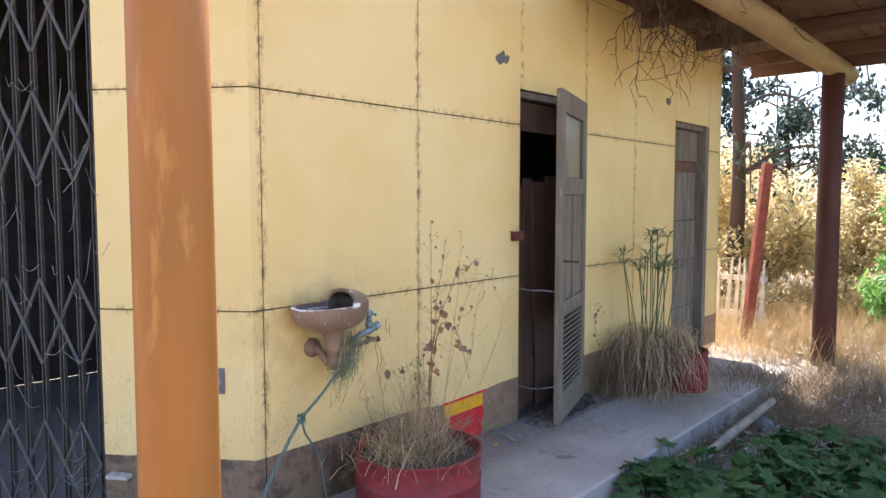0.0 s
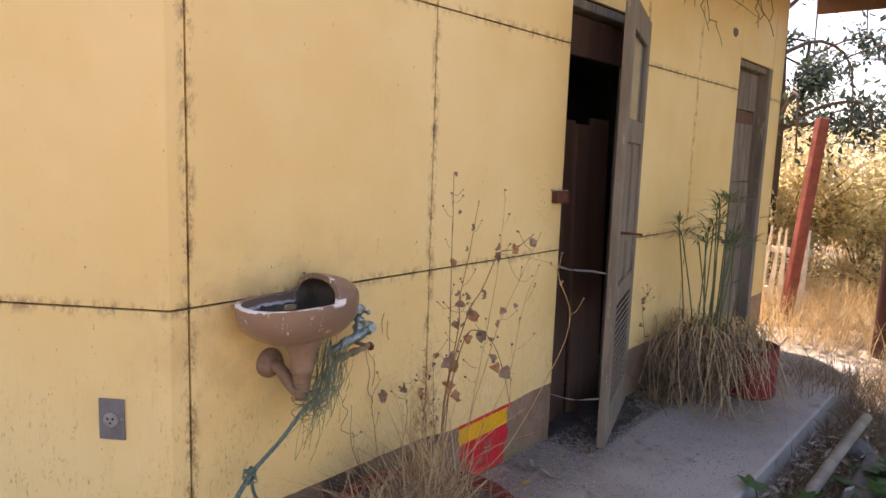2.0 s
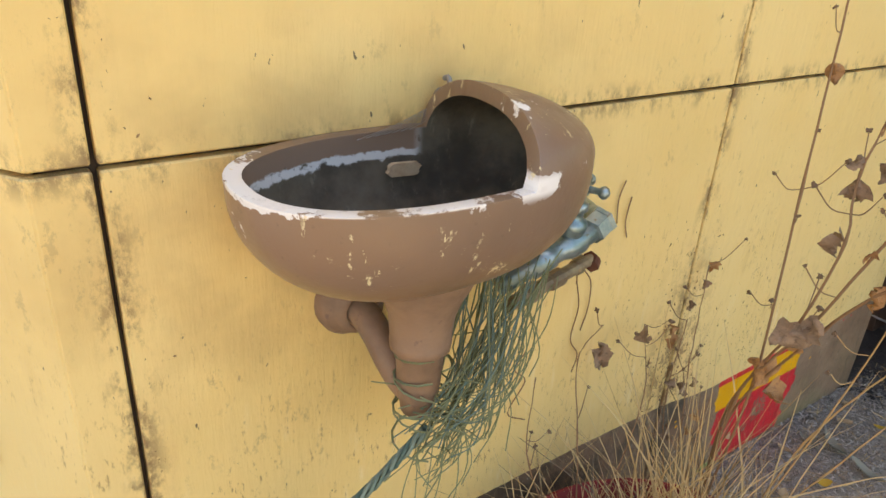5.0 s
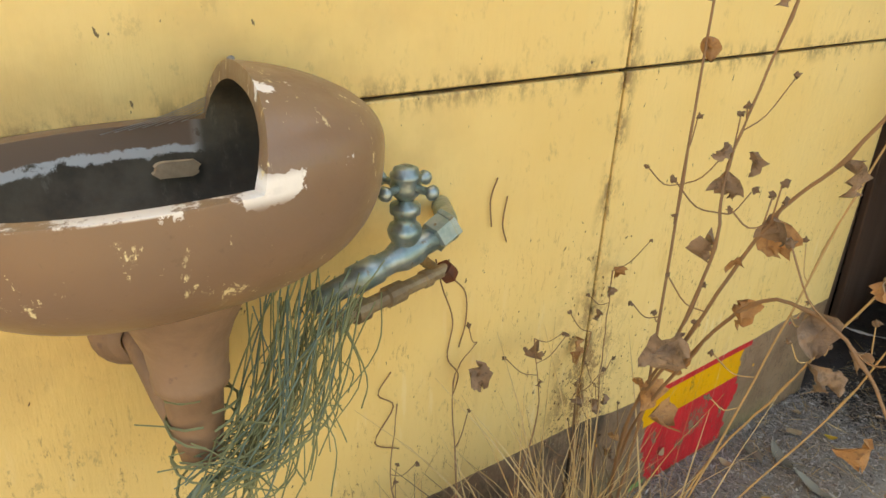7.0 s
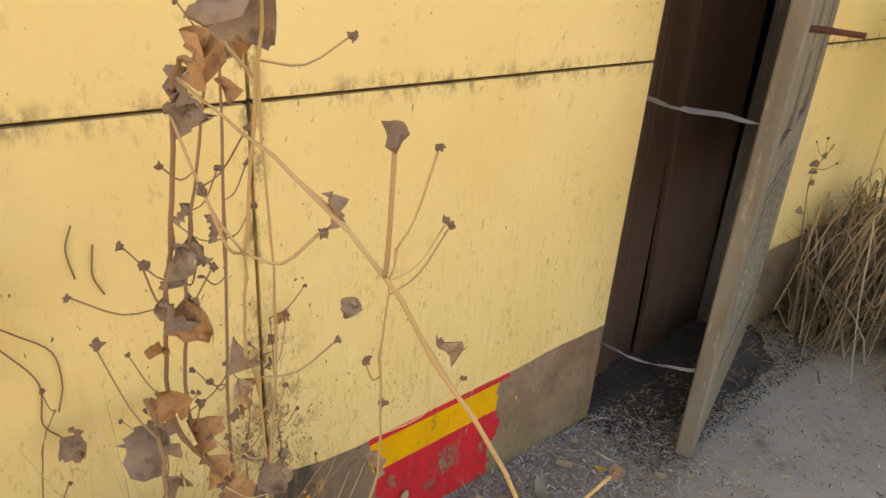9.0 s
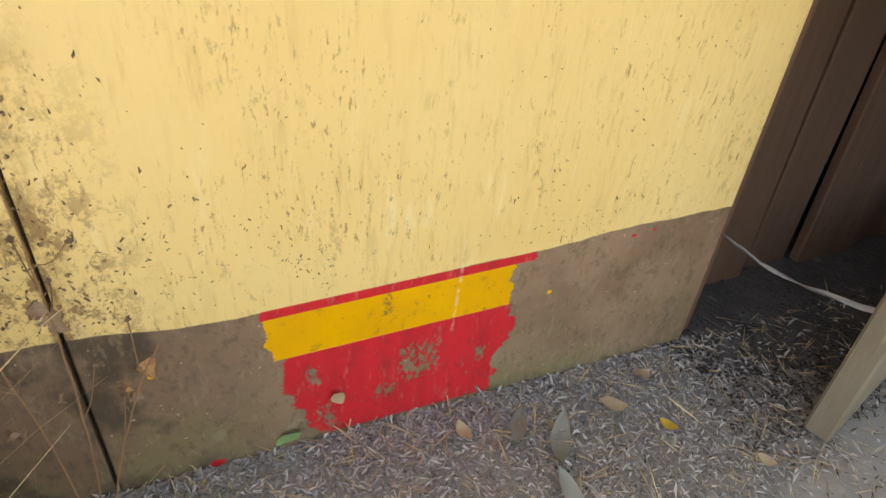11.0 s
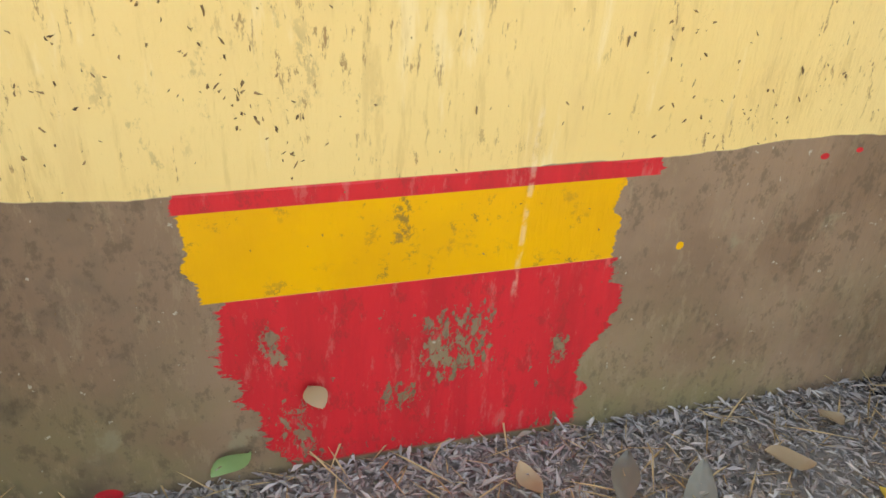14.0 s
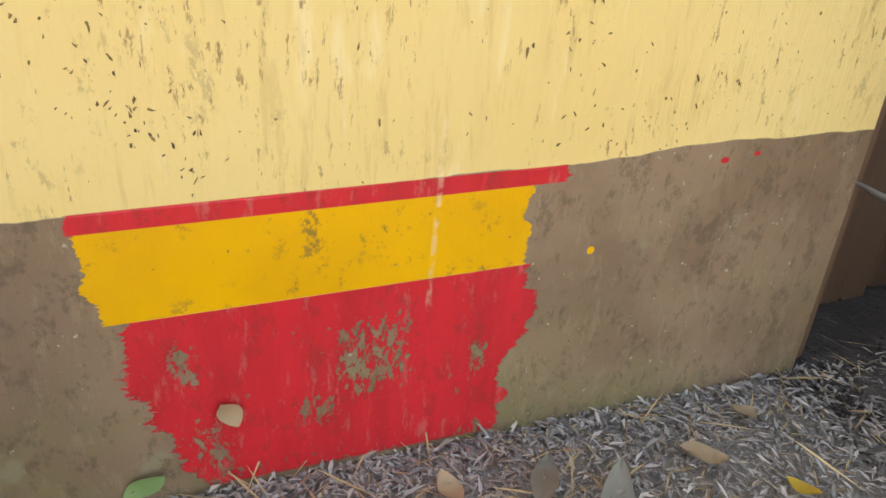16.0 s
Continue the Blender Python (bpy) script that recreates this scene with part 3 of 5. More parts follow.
# ---- first doorway ----
def jambs(name, y0, y1, top, label, w=0.05):
    root = tagged(new(name), label, "door", kind="structure")
    part("jamb", boxes(((WX - 0.13, y0 + 0.002, 0), (WX - 0.018, y0 + w * 0.6, top)), bevel=0.004), M_DARKW, root)
    part("jamb", boxes(((WX - 0.13, y1 - w, 0), (WX + 0.006, y1 - 0.002, top)), bevel=0.004), M_GREY, root)
    part("lintel", boxes(((WX - 0.13, y0 + w * 0.6, top - 0.045), (WX - 0.018, y1 - w, top - 0.002)), bevel=0.004), M_GREY, root)
    return root


d1 = jambs("door_1", D1A, D1B, D1T, "timber doorway with a worn grey-brown door standing ajar")
part("transom_board", boxes(((WX - 0.10, D1A + 0.034, 1.845), (WX - 0.075, D1B - 0.052, 2.03)), bevel=0.003), M_DARKW, d1)

hinge = Vector((WX + 0.012, 4.395, 0))
free = Vector((-2.412, 3.708, 0))
width = (free - hinge).length
ang = math.degrees(math.atan2((free - hinge).y, (free - hinge).x))
LEAF = pose(hinge.x, hinge.y, 0, 0, 0, ang)     # local x from hinge to free edge


def leaf_box(rows_, bevel=0.004):
    return boxes(*[((x0, -0.02 * s, z0), (x1, 0.02 * s, z1)) for x0, x1, z0, z1, s in rows_], bevel=bevel)


leaf = thing("door_leaf", LEAF, "worn grey-brown wooden panel door standing ajar with louvred foot", "door")
W = width
for rows_ in ([(0, 0.085, 0.015, 2.075, 1)], [(W - 0.085, W, 0.015, 2.075, 1)]):
    part("stile", leaf_box(rows_), M_DOOR, leaf)
for z0, z1 in ((0.015, 0.20), (0.685, 0.775), (1.44, 1.55), (1.94, 2.075)):
    part("rail", leaf_box([(0.085, W - 0.085, z0, z1, 0.96)]), M_DOOR, leaf)
part("mullion", leaf_box([(W / 2 - 0.03, W / 2 + 0.03, 0.775, 1.44, 0.96)]), M_DOOR, leaf)
for a, b in ((0.085, W / 2 - 0.03), (W / 2 + 0.03, W - 0.085)):
    part("door_panel", leaf_box([(a, b, 0.775, 1.44, 0.35), (a + 0.035, b - 0.035, 0.82, 1.395, 0.62)], 0.006), M_DOOR, leaf)
for i in range(15):
    z = 0.20 + i * 0.0323
    bm = bmesh.new()
    box(bm, (0.085, -0.017, -0.004), (W - 0.085, 0.017, 0.004), pose(0, 0, z + 0.018, 38, 0, 0))
    part("louvre_slat", bm, M_DOOR, leaf)
gl = Mat("dirty_glass", 0.15, 0, 0.5)
gl.b.inputs["Transmission Weight"].default_value = 0.6
gl.b.inputs["Base Color"].default_value = (0.12, 0.13, 0.13, 1)
part("pane", leaf_box([(0.085, W - 0.085, 1.55, 1.94, 0.12)], 0), gl.m, leaf, "dirty glass pane")
bm = bmesh.new()
tube(bm, [(W - 0.05, s * 0.019, 1.03) for s in (1, 3.2)], 0.007, 8)
tube(bm, [(W - 0.05, 0.058, 1.03), (W - 0.05, 0.115, 1.028)], 0.006, 8)
part("door_handle", bm, M_RUST, leaf, "rusted lever handle")

# boards standing inside the doorway
rng = random.Random(8)
for i, (y0, w, h, lean) in enumerate(((3.68, 0.185, 1.50, 0.2), (3.895, 0.10, 1.55, 0.9), (4.01, 0.17, 1.53, -0.6), (4.18, 0.19, 1.57, 0.3))):
    bm = boxes(((-0.011, 0, 0), (0.011, w, h)), bevel=0.003, m=pose(WX - 0.115 - 0.02 * (i % 2), y0, 0.001, -lean, -1.5, 0))
    tagged(part("plank", bm, M_DARKW), "dark brown board standing upright inside the doorway", "plank", "boards inside the doorway")

# rusty strike box on the wall beside the door
lb = thing("latch_box", (WX, 3.60, 1.18), "rusty iron latch box beside the doorway", "latch")
part("case", boxes(((0.0, -0.05, -0.025), (0.035, 0.045, 0.03)), bevel=0.004), M_RUST, lb)
part("tongue", boxes(((0.006, 0.045, -0.01), (0.024, 0.075, 0.012)), bevel=0.002), M_RUST, lb)

# ---- second doorway, boarded ----
d2 = jambs("door_2", D2A, D2B, D2T, "second doorway closed off with grey boards", 0.085)
for i, (z0, z1) in enumerate(((0.0, 0.42), (0.425, 0.86), (0.865, 1.22), (1.225, 1.66), (1.76, 2.04))):
    part("board", boxes(((WX - 0.10, D2A + 0.052, z0), (WX - 0.075 - 0.006 * (i % 2), D2B - 0.087, z1)), bevel=0.003), M_GREY, d2)
part("batten", boxes(((WX - 0.11, D2A + 0.052, 1.66), (WX - 0.085, D2B - 0.087, 1.755)), bevel=0.003), M_DARKW, d2)

# ---- folding gate ----
gate = tagged(new("folding_gate"), "grey iron folding lattice gate covered with cobwebs", "gate")
step = 0.088
n_bar = int((GATE1 - GATE0) / step)
for i in range(n_bar):
    s = GATE0 + 0.03 + i * step
    bm = bmesh.new()
    lbox(bm, s - 0.010, s + 0.010, -0.055, -0.045, 0.02, 2.52, 0.002)
    lbox(bm, s - 0.010, s - 0.007, -0.045, -0.032, 0.02, 2.52)
    lbox(bm, s + 0.007, s + 0.010, -0.045, -0.032, 0.02, 2.52)
    part("bar", bm, M_IRON, gate)
    if i < n_bar - 1:
        for zt in (2.42, 1.87, 1.06, 0.42):
            for k in (0, 1):
                for h in (0, 1):
                    za, zb = zt - 0.19 * h, zt - 0.19 * (h + 1)
                    if (i + h + k) % 2:
                        continue
                    a, b = (s, s + step) if (i + h) % 2 else (s + step, s)
                    bm = bmesh.new()
                    tube(bm, [LM @ Vector((a, (-0.026 - 0.006 * k) * OUT, za)), LM @ Vector((b, (-0.026 - 0.006 * k) * OUT, zb))], 0.0075, 5)
                    part("lattice_bar", bm, M_IRON, gate)
bm = bmesh.new()
lbox(bm, GATE0 - 0.016, GATE0 + 0.004, -0.09, -0.018, 0.001, 2.545, 0.002)
part("side_channel", bm, M_IRON, gate)
rng = random.Random(21)
for i in range(60):
    bm = bmesh.new()
    s0, z0 = GATE0 + rng.uniform(0.02, 0.55), rng.uniform(0.05, 2.0) ** 1.0
    a, b = Vector((s0, -0.02 * OUT, z0)), Vector((s0 + rng.uniform(-0.12, 0.12), (-0.02 + rng.uniform(-0.03, 0.05)) * OUT, max(0.01, z0 + rng.uniform(-0.2, 0.12))))
    mid = (a + b) / 2 + Vector((0, 0, -rng.uniform(0.005, 0.05)))
    tube(bm, [LM @ p for p in smooth_line([a, mid, b], 3)], 0.0014, 3, False)
    part("cobweb_strand", bm, M_WEB, gate)

keeper = bmesh.new()
lbox(keeper, 0.56, 0.66, 0.0, 0.045, 0.195, 0.213, 0.003)
lbox(keeper, 0.585, 0.60, 0.014, 0.03, 0.213, 0.222, 0.002)
lbox(keeper, 0.625, 0.64, 0.014, 0.03, 0.213, 0.222, 0.002)
tagged(part("gate_keeper", keeper, M_BONE), "pale bolted keeper plate at the wall foot beside the gate", "keeper plate")

# ---- electric socket ----
SM = LM @ pose(0.163, 0.0, 0.634, 0, 0, 0)
sock = thing("wall_socket", SM, "grey metal electric socket plate on the cream wall", "socket")
o = OUT
bm = bmesh.new()
box(bm, (-0.036, min(0, 0.006 * o), -0.056), (0.036, max(0, 0.006 * o), 0.056), bevel=0.002)
part("plate", bm, M_PLATE, sock)
bm = lathe(bmesh.new(), [(0.021, 0.0), (0.021, 0.004), (0.018, 0.006), (0.001, 0.006)], sides=24)
bmesh.ops.transform(bm, matrix=pose(0, 0.006 * o, 0, -90 * o, 0, 0), verts=bm.verts)
insert = part("insert", bm, M_DULL, sock, "dull grey plastic insert")
for dx, dz in ((-0.007, 0.004), (0.007, 0.004), (0, -0.008)):
    bm = lathe(bmesh.new(), [(0.003, 0.0), (0.003, 0.0015), (0.0005, 0.0015)], sides=8)
    bmesh.ops.transform(bm, matrix=pose(dx, 0.0122 * o, dz, -90 * o, 0, 0), verts=bm.verts)
    part("pin_hole", bm, M_BLACK, insert)

# ---- wash basin ----
SC = Vector((-2.535, 2.047, 0.938))


def basin_shell(shrink):
    bm = bmesh.new()
    bmesh.ops.create_uvsphere(bm, u_segments=64, v_segments=40, radius=1)
    for v in bm.verts:
        c = v.co.copy()
        # fuller than an ellipsoid, flat at the back, higher to the covered side
        q = Vector([math.copysign(abs(a) ** (0.86 if i < 2 else 0.95 if c.z > 0 else 0.80), a) for i, a in enumerate(c)])
        hx = 0.122 if c.x > 0 else 0.1195
        hz = 0.068 if c.z > 0 else 0.121
        v.co = Vector((q.x * (hx - shrink), q.y * (0.187 - shrink), q.z * (hz - shrink) + (0.004 if c.z > 0 else 0)))
    bmesh.ops.bisect_plane(bm, geom=bm.verts[:] + bm.edges[:] + bm.faces[:], plane_co=(0, 0, 0.002), plane_no=(0, 0, 1))
    pn = Vector((-0.146, -1.0, 0.22)).normalized()
    pc = Vector((0, 0.056, 0.0))
    bmesh.ops.bisect_plane(bm, geom=bm.verts[:] + bm.edges[:] + bm.faces[:], plane_co=pc, plane_no=pn)
    dead = [f for f in bm.faces if f.calc_center_median().z > 0.0021 and (f.calc_center_median() - pc).dot(pn) > 0]
    bmesh.ops.delete(bm, geom=dead, context='FACES')
    return bm


sink = thing("wash_basin", SC, "brown-painted ceramic wall basin with white chips and half-covered bowl", "sink")
bm = basin_shell(0.0)
shell = part("bowl", bm, M_SINK, sink, smooth=True)
shell.data.materials.append(M_BOWL)
so = shell.modifiers.new("thick", 'SOLIDIFY')
so.thickness, so.offset, so.material_offset, so.material_offset_rim = 0.016, -1, 1, 0
be = shell.modifiers.new("round", 'BEVEL')
be.width, be.segments, be.limit_method, be.angle_limit = 0.006, 3, 'ANGLE', radians(50)
bm = bmesh.new()
ring = [bm.verts.new((-0.092, 0.036 + math.copysign(0.013, math.cos(a)) + math.cos(a) * 0.008 + 0.002 * math.sin(a * 5), -0.040 + math.sin(a) * 0.0075 + 0.0012 * math.cos(a * 7))) for a in [0.15 + k * math.pi / 12 for k in range(24)]]
lid = bmesh.ops.extrude_face_region(bm, geom=[bm.faces.new(ring)])["geom"]
bmesh.ops.translate(bm, vec=(0.006, 0, 0), verts=[v for v in lid if isinstance(v, bmesh.types.BMVert)])
bmesh.ops.recalc_face_normals(bm, faces=bm.faces)
part("overflow_slot", bm, M_SLOT, shell, "tan scale around the overflow slot")
bm = lathe(bmesh.new(), [(0.062, -0.090), (0.056, -0.112), (0.050, -0.126), (0.043, -0.140), (0.036, -0.16), (0.033, -0.19), (0.034, -0.192), (0.033, -0.202), (0.027, -0.206), (0.024, -0.25), (0.019, -0.285), (0.001, -0.285)], (0.012, 0.0, 0), 28)
part("trap_neck", bm, M_PIPE, sink, smooth=True)
bm = bmesh.new()
tube(bm, smooth_line([(0.012, 0.0, -0.265), (-0.012, -0.004, -0.262), (-0.032, -0.01, -0.243), (-0.055, -0.015, -0.218), (-0.08, -0.018, -0.205), (-0.1195, -0.018, -0.203)], 5), 0.018, 14)
waste = part("waste_pipe", bm, M_PIPE, sink, smooth=True)
bm = lathe(bmesh.new(), [(0.044, 0.0), (0.044, 0.010), (0.038, 0.018), (0.032, 0.02), (0.03, 0.034), (0.02, 0.036)], sides=24)
bmesh.ops.transform(bm, matrix=pose(-0.1195, -0.018, -0.203, 0, 90, 0), verts=bm.verts)
part("wall_flange", bm, M_PIPE, waste, smooth=True)

# angle valve beside the basin
tap = thing("angle_valve", (-2.556, 2.292, 0.80), "tarnished chrome angle valve with cross handle on the wall", "tap")


def ringed(bm, a, b, rows_, sides=16):
    """A straight turned piece from a to b: rows of (share of the way, radius)."""
    a, b = V3(a), V3(b)
    tube(bm, [a.lerp(b, t) for t, _ in rows_], [r for _, r in rows_], sides)


V3 = Vector
bm = bmesh.new()
ringed(bm, (0.004, -0.115, -0.040), (0, 0.045, 0.0), ((0, 0.012), (0.3, 0.012), (0.31, 0.016), (0.5, 0.016), (0.52, 0.0135), (0.6, 0.0135), (0.68, 0.018), (0.8, 0.018), (0.86, 0.014), (1, 0.014)))
tube(bm, smooth_line([(0, 0.04, -0.002), (-0.006, 0.058, 0.004), (-0.022, 0.072, 0.003), (-0.05, 0.09, -0.004), (-0.0985, 0.118, -0.012)], 4), 0.0125, 14)
part("body", bm, M_CHROME, tap, smooth=True)
bm = bmesh.new()
ringed(bm, (0, 0.035, -0.003), (-0.004, 0.062, 0.009), ((0, 0.015), (0.08, 0.0195), (0.75, 0.0195), (0.8, 0.0205), (1, 0.0205)), 6)
part("union_nut", bm, M_CHROME, tap)
bm = bmesh.new()
ringed(bm, (0, 0, -0.02), (0, 0, 0.052), ((0, 0.014), (0.3, 0.014), (0.42, 0.018), (0.5, 0.019), (0.58, 0.017), (0.62, 0.012), (0.74, 0.012), (0.78, 0.0165), (0.9, 0.0165), (0.94, 0.009), (1, 0.009)))
part("bonnet", bm, M_CHROME, tap, smooth=True)
bm = lathe(bmesh.new(), [(0.001, 0.052), (0.010, 0.052), (0.015, 0.058), (0.017, 0.066), (0.015, 0.073), (0.017, 0.075), (0.017, 0.079), (0.014, 0.081), (0.013, 0.085), (0.006, 0.088), (0.001, 0.088)], sides=22)
hub = part("hub", bm, M_CHROME, tap, smooth=True)
for k in range(4):
    a = math.pi / 2 * k + 0.35
    d = V3((math.cos(a), math.sin(a), 0))
    bm = bmesh.new()
    tube(bm, [d * r + V3((0, 0, 0.066)) for r in (0.010, 0.022, 0.027, 0.030, 0.034, 0.038, 0.041)], [0.0055, 0.0042, 0.0042, 0.0068, 0.0085, 0.0068, 0.002], 12)
    part("spoke", bm, M_CHROME, hub, smooth=True)
bm = bmesh.new()
ringed(bm, (0.006, -0.10, -0.070), (-0.029, 0.078, -0.064), ((0, 0.009), (0.2, 0.009), (0.21, 0.0135), (0.3, 0.0135), (0.31, 0.0095), (0.46, 0.0095), (0.47, 0.0125), (0.6, 0.0125), (0.61, 0.009), (0.78, 0.009), (0.79, 0.011), (0.84, 0.011), (0.85, 0.008), (1, 0.008)), 12)
tube(bm, [(-0.027, 0.07, -0.067), (-0.0985, 0.074, -0.067)], 0.007, 8)
part("supply_pipe", bm, M_BRASS, tap, "corroded brass supply pipe")
bm = bmesh.new()
ringed(bm, (-0.028, 0.074, -0.060), (-0.030, 0.088, -0.078), ((0, 0.011), (0.4, 0.013), (0.8, 0.012), (1, 0.009)), 6)
part("end_plug", bm, M_RUST, tap, "rusted end plug")

# hook above the basin with threads of web to its rim
hook = thing("wall_hook", (WX, 2.15, 0.966), "small grey metal hook on the wall above the basin", "hook")
bm = bmesh.new()
tube(bm, smooth_line([(0.0, 0, 0.0), (0.012, 0, 0.002), (0.018, 0, 0.012), (0.014, 0, 0.024), (0.006, 0, 0.022)], 4), 0.0032, 8)
part("bent_wire", bm, M_DULL, hook, smooth=True)
bm = lathe(bmesh.new(), [(0.011, 0.0), (0.011, 0.003), (0.007, 0.006), (0.001, 0.007)], sides=16)
bmesh.ops.transform(bm, matrix=pose(0, 0, 0, 0, 90, 0), verts=bm.verts)
part("rosette", bm, M_DULL, hook, smooth=True)
for k in range(7):
    bm = bmesh.new()
    tube(bm, smooth_line([(0.012, -0.002 * k, -0.003), (0.016, -0.028 - 0.006 * k, -0.020), (0.022 + 0.002 * k, -0.055 - 0.012 * k, -0.027)], 3), 0.0005, 3, False)
    part("web_thread", bm, M_WEB, hook)

# tangle of green rope under the basin
rng = random.Random(12)
net = thing("rope_tangle", (-2.53, 2.15, 0.78), "frayed green and blue rope hung over the basin pipe", "rope")
inv = net.matrix_world.inverted()


def rope(name, lines, r, material, label=""):
    bm = bmesh.new()
    for pts in lines:
        tube(bm, [inv @ p for p in pts], r, 4, False)
    return part(name, bm, material, net, label)


A = Vector((-2.54, 2.215, 0.785))
B = Vector((-2.50, 2.045, 0.64))
strands, frays = [], []
for i in range(72):
    j = lambda s: Vector((rng.gauss(0, s), rng.gauss(0, s), rng.gauss(0, s)))
    a = A + j(0.015) + Vector((0, rng.uniform(-0.09, 0.01), rng.uniform(-0.012, 0.01)))
    sag = rng.uniform(0.0, 0.11)
    mid = (a + B) / 2 + Vector((0.01, 0.01, -sag * 0.7)) + j(0.02)
    b = B + j(0.018) + Vector((rng.uniform(-0.03, 0.035), 0, rng.uniform(-0.05, 0.04)))
    strands.append(smooth_line([a, mid, b], 5))
for i in range(60):
    a = A.lerp(B, rng.random()) + Vector((rng.gauss(0, 0.01), rng.gauss(0, 0.01), -0.015))
    l = rng.uniform(0.04, 0.19)
    b = a + Vector((rng.gauss(0, 0.015), rng.gauss(0, 0.02), -l * 0.6))
    c = b + Vector((rng.gauss(0, 0.02), rng.gauss(-0.015, 0.025), -l * 0.4))
    frays.append(smooth_line([a, b, c], 4))
for i, line in enumerate(strands):
    rope("strand", [line], 0.0009, M_BLUER if i % 4 == 0 else M_ROPE)
for line in frays:
    rope("frayed_strand", [line], 0.0008, M_ROPE)
twist = []
path = smooth_line([B, (-2.535, 1.985, 0.545), (-2.575, 1.91, 0.45), (-2.56, 1.80, 0.33), (-2.52, 1.69, 0.22), (-2.48, 1.60, 0.10), (-2.44, 1.52, 0.012)], 9)
for k in range(5):
    twist.append([p + Vector((math.cos(i * 0.9 + k * 1.26), math.sin(i * 0.9 + k * 1.26), 0.3 * math.cos(i + k))) * 0.006 for i, p in enumerate(path)])
rope("hanging_rope", twist, 0.0026, M_BLUER, "faded blue-green twisted rope")
path2 = smooth_line([(-2.575, 1.91, 0.45), (-2.585, 1.93, 0.38), (-2.59, 1.985, 0.30), (-2.60, 2.03, 0.22), (-2.605, 2.06, 0.05), (-2.60, 2.07, 0.005)], 6)
rope("rope_tail", [path2, [p + Vector((0.004, 0.003, 0)) for p in path2]], 0.003, M_BLUER)
knot = []
for k in range(9):
    c = Vector((-2.575, 1.91, 0.45))
    knot.append([c + Vector((math.sin(t * 0.8 + k) * 0.014, math.cos(t * 0.8 + k * 2) * 0.016, math.sin(t * 0.5 + k * 3) * 0.02)) for t in range(9)])
wrap = []
for k in range(6):
    c = Vector((-2.523, 2.053, 0.735 - 0.02 * k - rng.uniform(0, 0.02)))
    wrap.append([c + Vector((math.cos(t * 0.5) * 0.033, math.sin(t * 0.5) * 0.033, 0.003 * t * (1 if k % 2 else -1))) for t in range(13)])
rope("knot", knot, 0.0026, M_BLUER)
for line in wrap:
    rope("wrapped_strand", [line], 0.0014, M_ROPE)

# ---- plants on the walkway ----
def drum_pot(at, r, h, label, lean=0.0):
    root = thing("planter_pot", pose(*at, 0, lean, 0), label, "planter")
    prof = [(0.001, 0.002), (r * 0.97, 0.002), (r, 0.015), (r, h * 0.48), (r * 1.015, h * 0.5), (r, h * 0.52), (r, h - 0.012), (r * 1.012, h - 0.006), (r * 1.008, h), (r * 0.985, h), (r * 0.98, h * 0.6)]
    bm = lathe(bmesh.new(), prof, sides=48)
    for v in bm.verts:
        k = 1 + 0.012 * noise.noise((v.co.x * 5, v.co.y * 5, v.co.z * 3 + at[1]))
        v.co.x, v.co.y = v.co.x * k, v.co.y * k
    part("drum", bm, M_POT, root, smooth=True)
    bm = lathe(bmesh.new(), [(r * 0.978, h - 0.05), (r * 0.6, h - 0.035), (r * 0.25, h - 0.045), (0.001, h - 0.04)], sides=32)
    for v in bm.verts:
        v.co.z += 0.012 * noise.noise(v.co * 14)
    part("soil", bm, M_SOILPOT, root, "dark crumbly soil")
    return root


POT1 = (-2.325, 2.385, 0.0)
drum_pot(POT1, 0.292, 0.262, "red-painted cut steel drum planter with dry weeds")
POT2 = (-2.19, 5.12, 0.0)
drum_pot(POT2, 0.165, 0.30, "small dark red planter buried in dead reeds")


def tuft(name, rng, centre, spread, count, h, lean, w, material, label, category="dry grass", bias=(0, 0)):
    roots = [(centre[0] + rng.gauss(0, spread), centre[1] + rng.gauss(0, spread), centre[2]) for _ in range(count)]
    leans = [tuple(max(-1.0, min(1.0, rng.gauss(b, lean))) for b in bias) for _ in range(count)]
    vs, fs = strips(rng, roots, leans, [h * rng.uniform(0.35, 1.15) for _ in range(count)], [w * rng.uniform(0.5, 1.3) for _ in range(count)], seg=4)
    return tagged(raw(name, vs, fs, material), label, category, kind="stuff")


rng = random.Random(31)
tuft("dry_grass", rng, (-2.40, 2.46, 0.21), 0.06, 150, 0.36, 0.36, 0.0022, M_STRAW, "straw-coloured dead grass growing from the drum planter", bias=(0.0, -0.15))
tuft("dry_grass", rng, (-2.36, 2.30, 0.215), 0.10, 170, 0.26, 0.9, 0.002, M_STRAW, "straw-coloured dead grass drooping over the planter rim", bias=(0.25, -0.35))
tuft("dry_grass", rng, (-2.33, 2.34, 0.21), 0.12, 420, 0.20, 1.0, 0.002, M_STRAW, "matted dead grass covering the planter soil", bias=(0.1, 0.1))
tuft("dry_grass", rng, (-2.32, 2.38, 0.21), 0.10, 420, 0.22, 1.0, 0.0028, M_DEADREED, "brown dead stalks lying across the planter", bias=(0.1, -0.1))
tuft("dry_grass", rng, (-2.42, 2.50, 0.20), 0.04, 80, 0.40, 0.2, 0.002, M_STRAW, "thin dead grass standing against the wall")

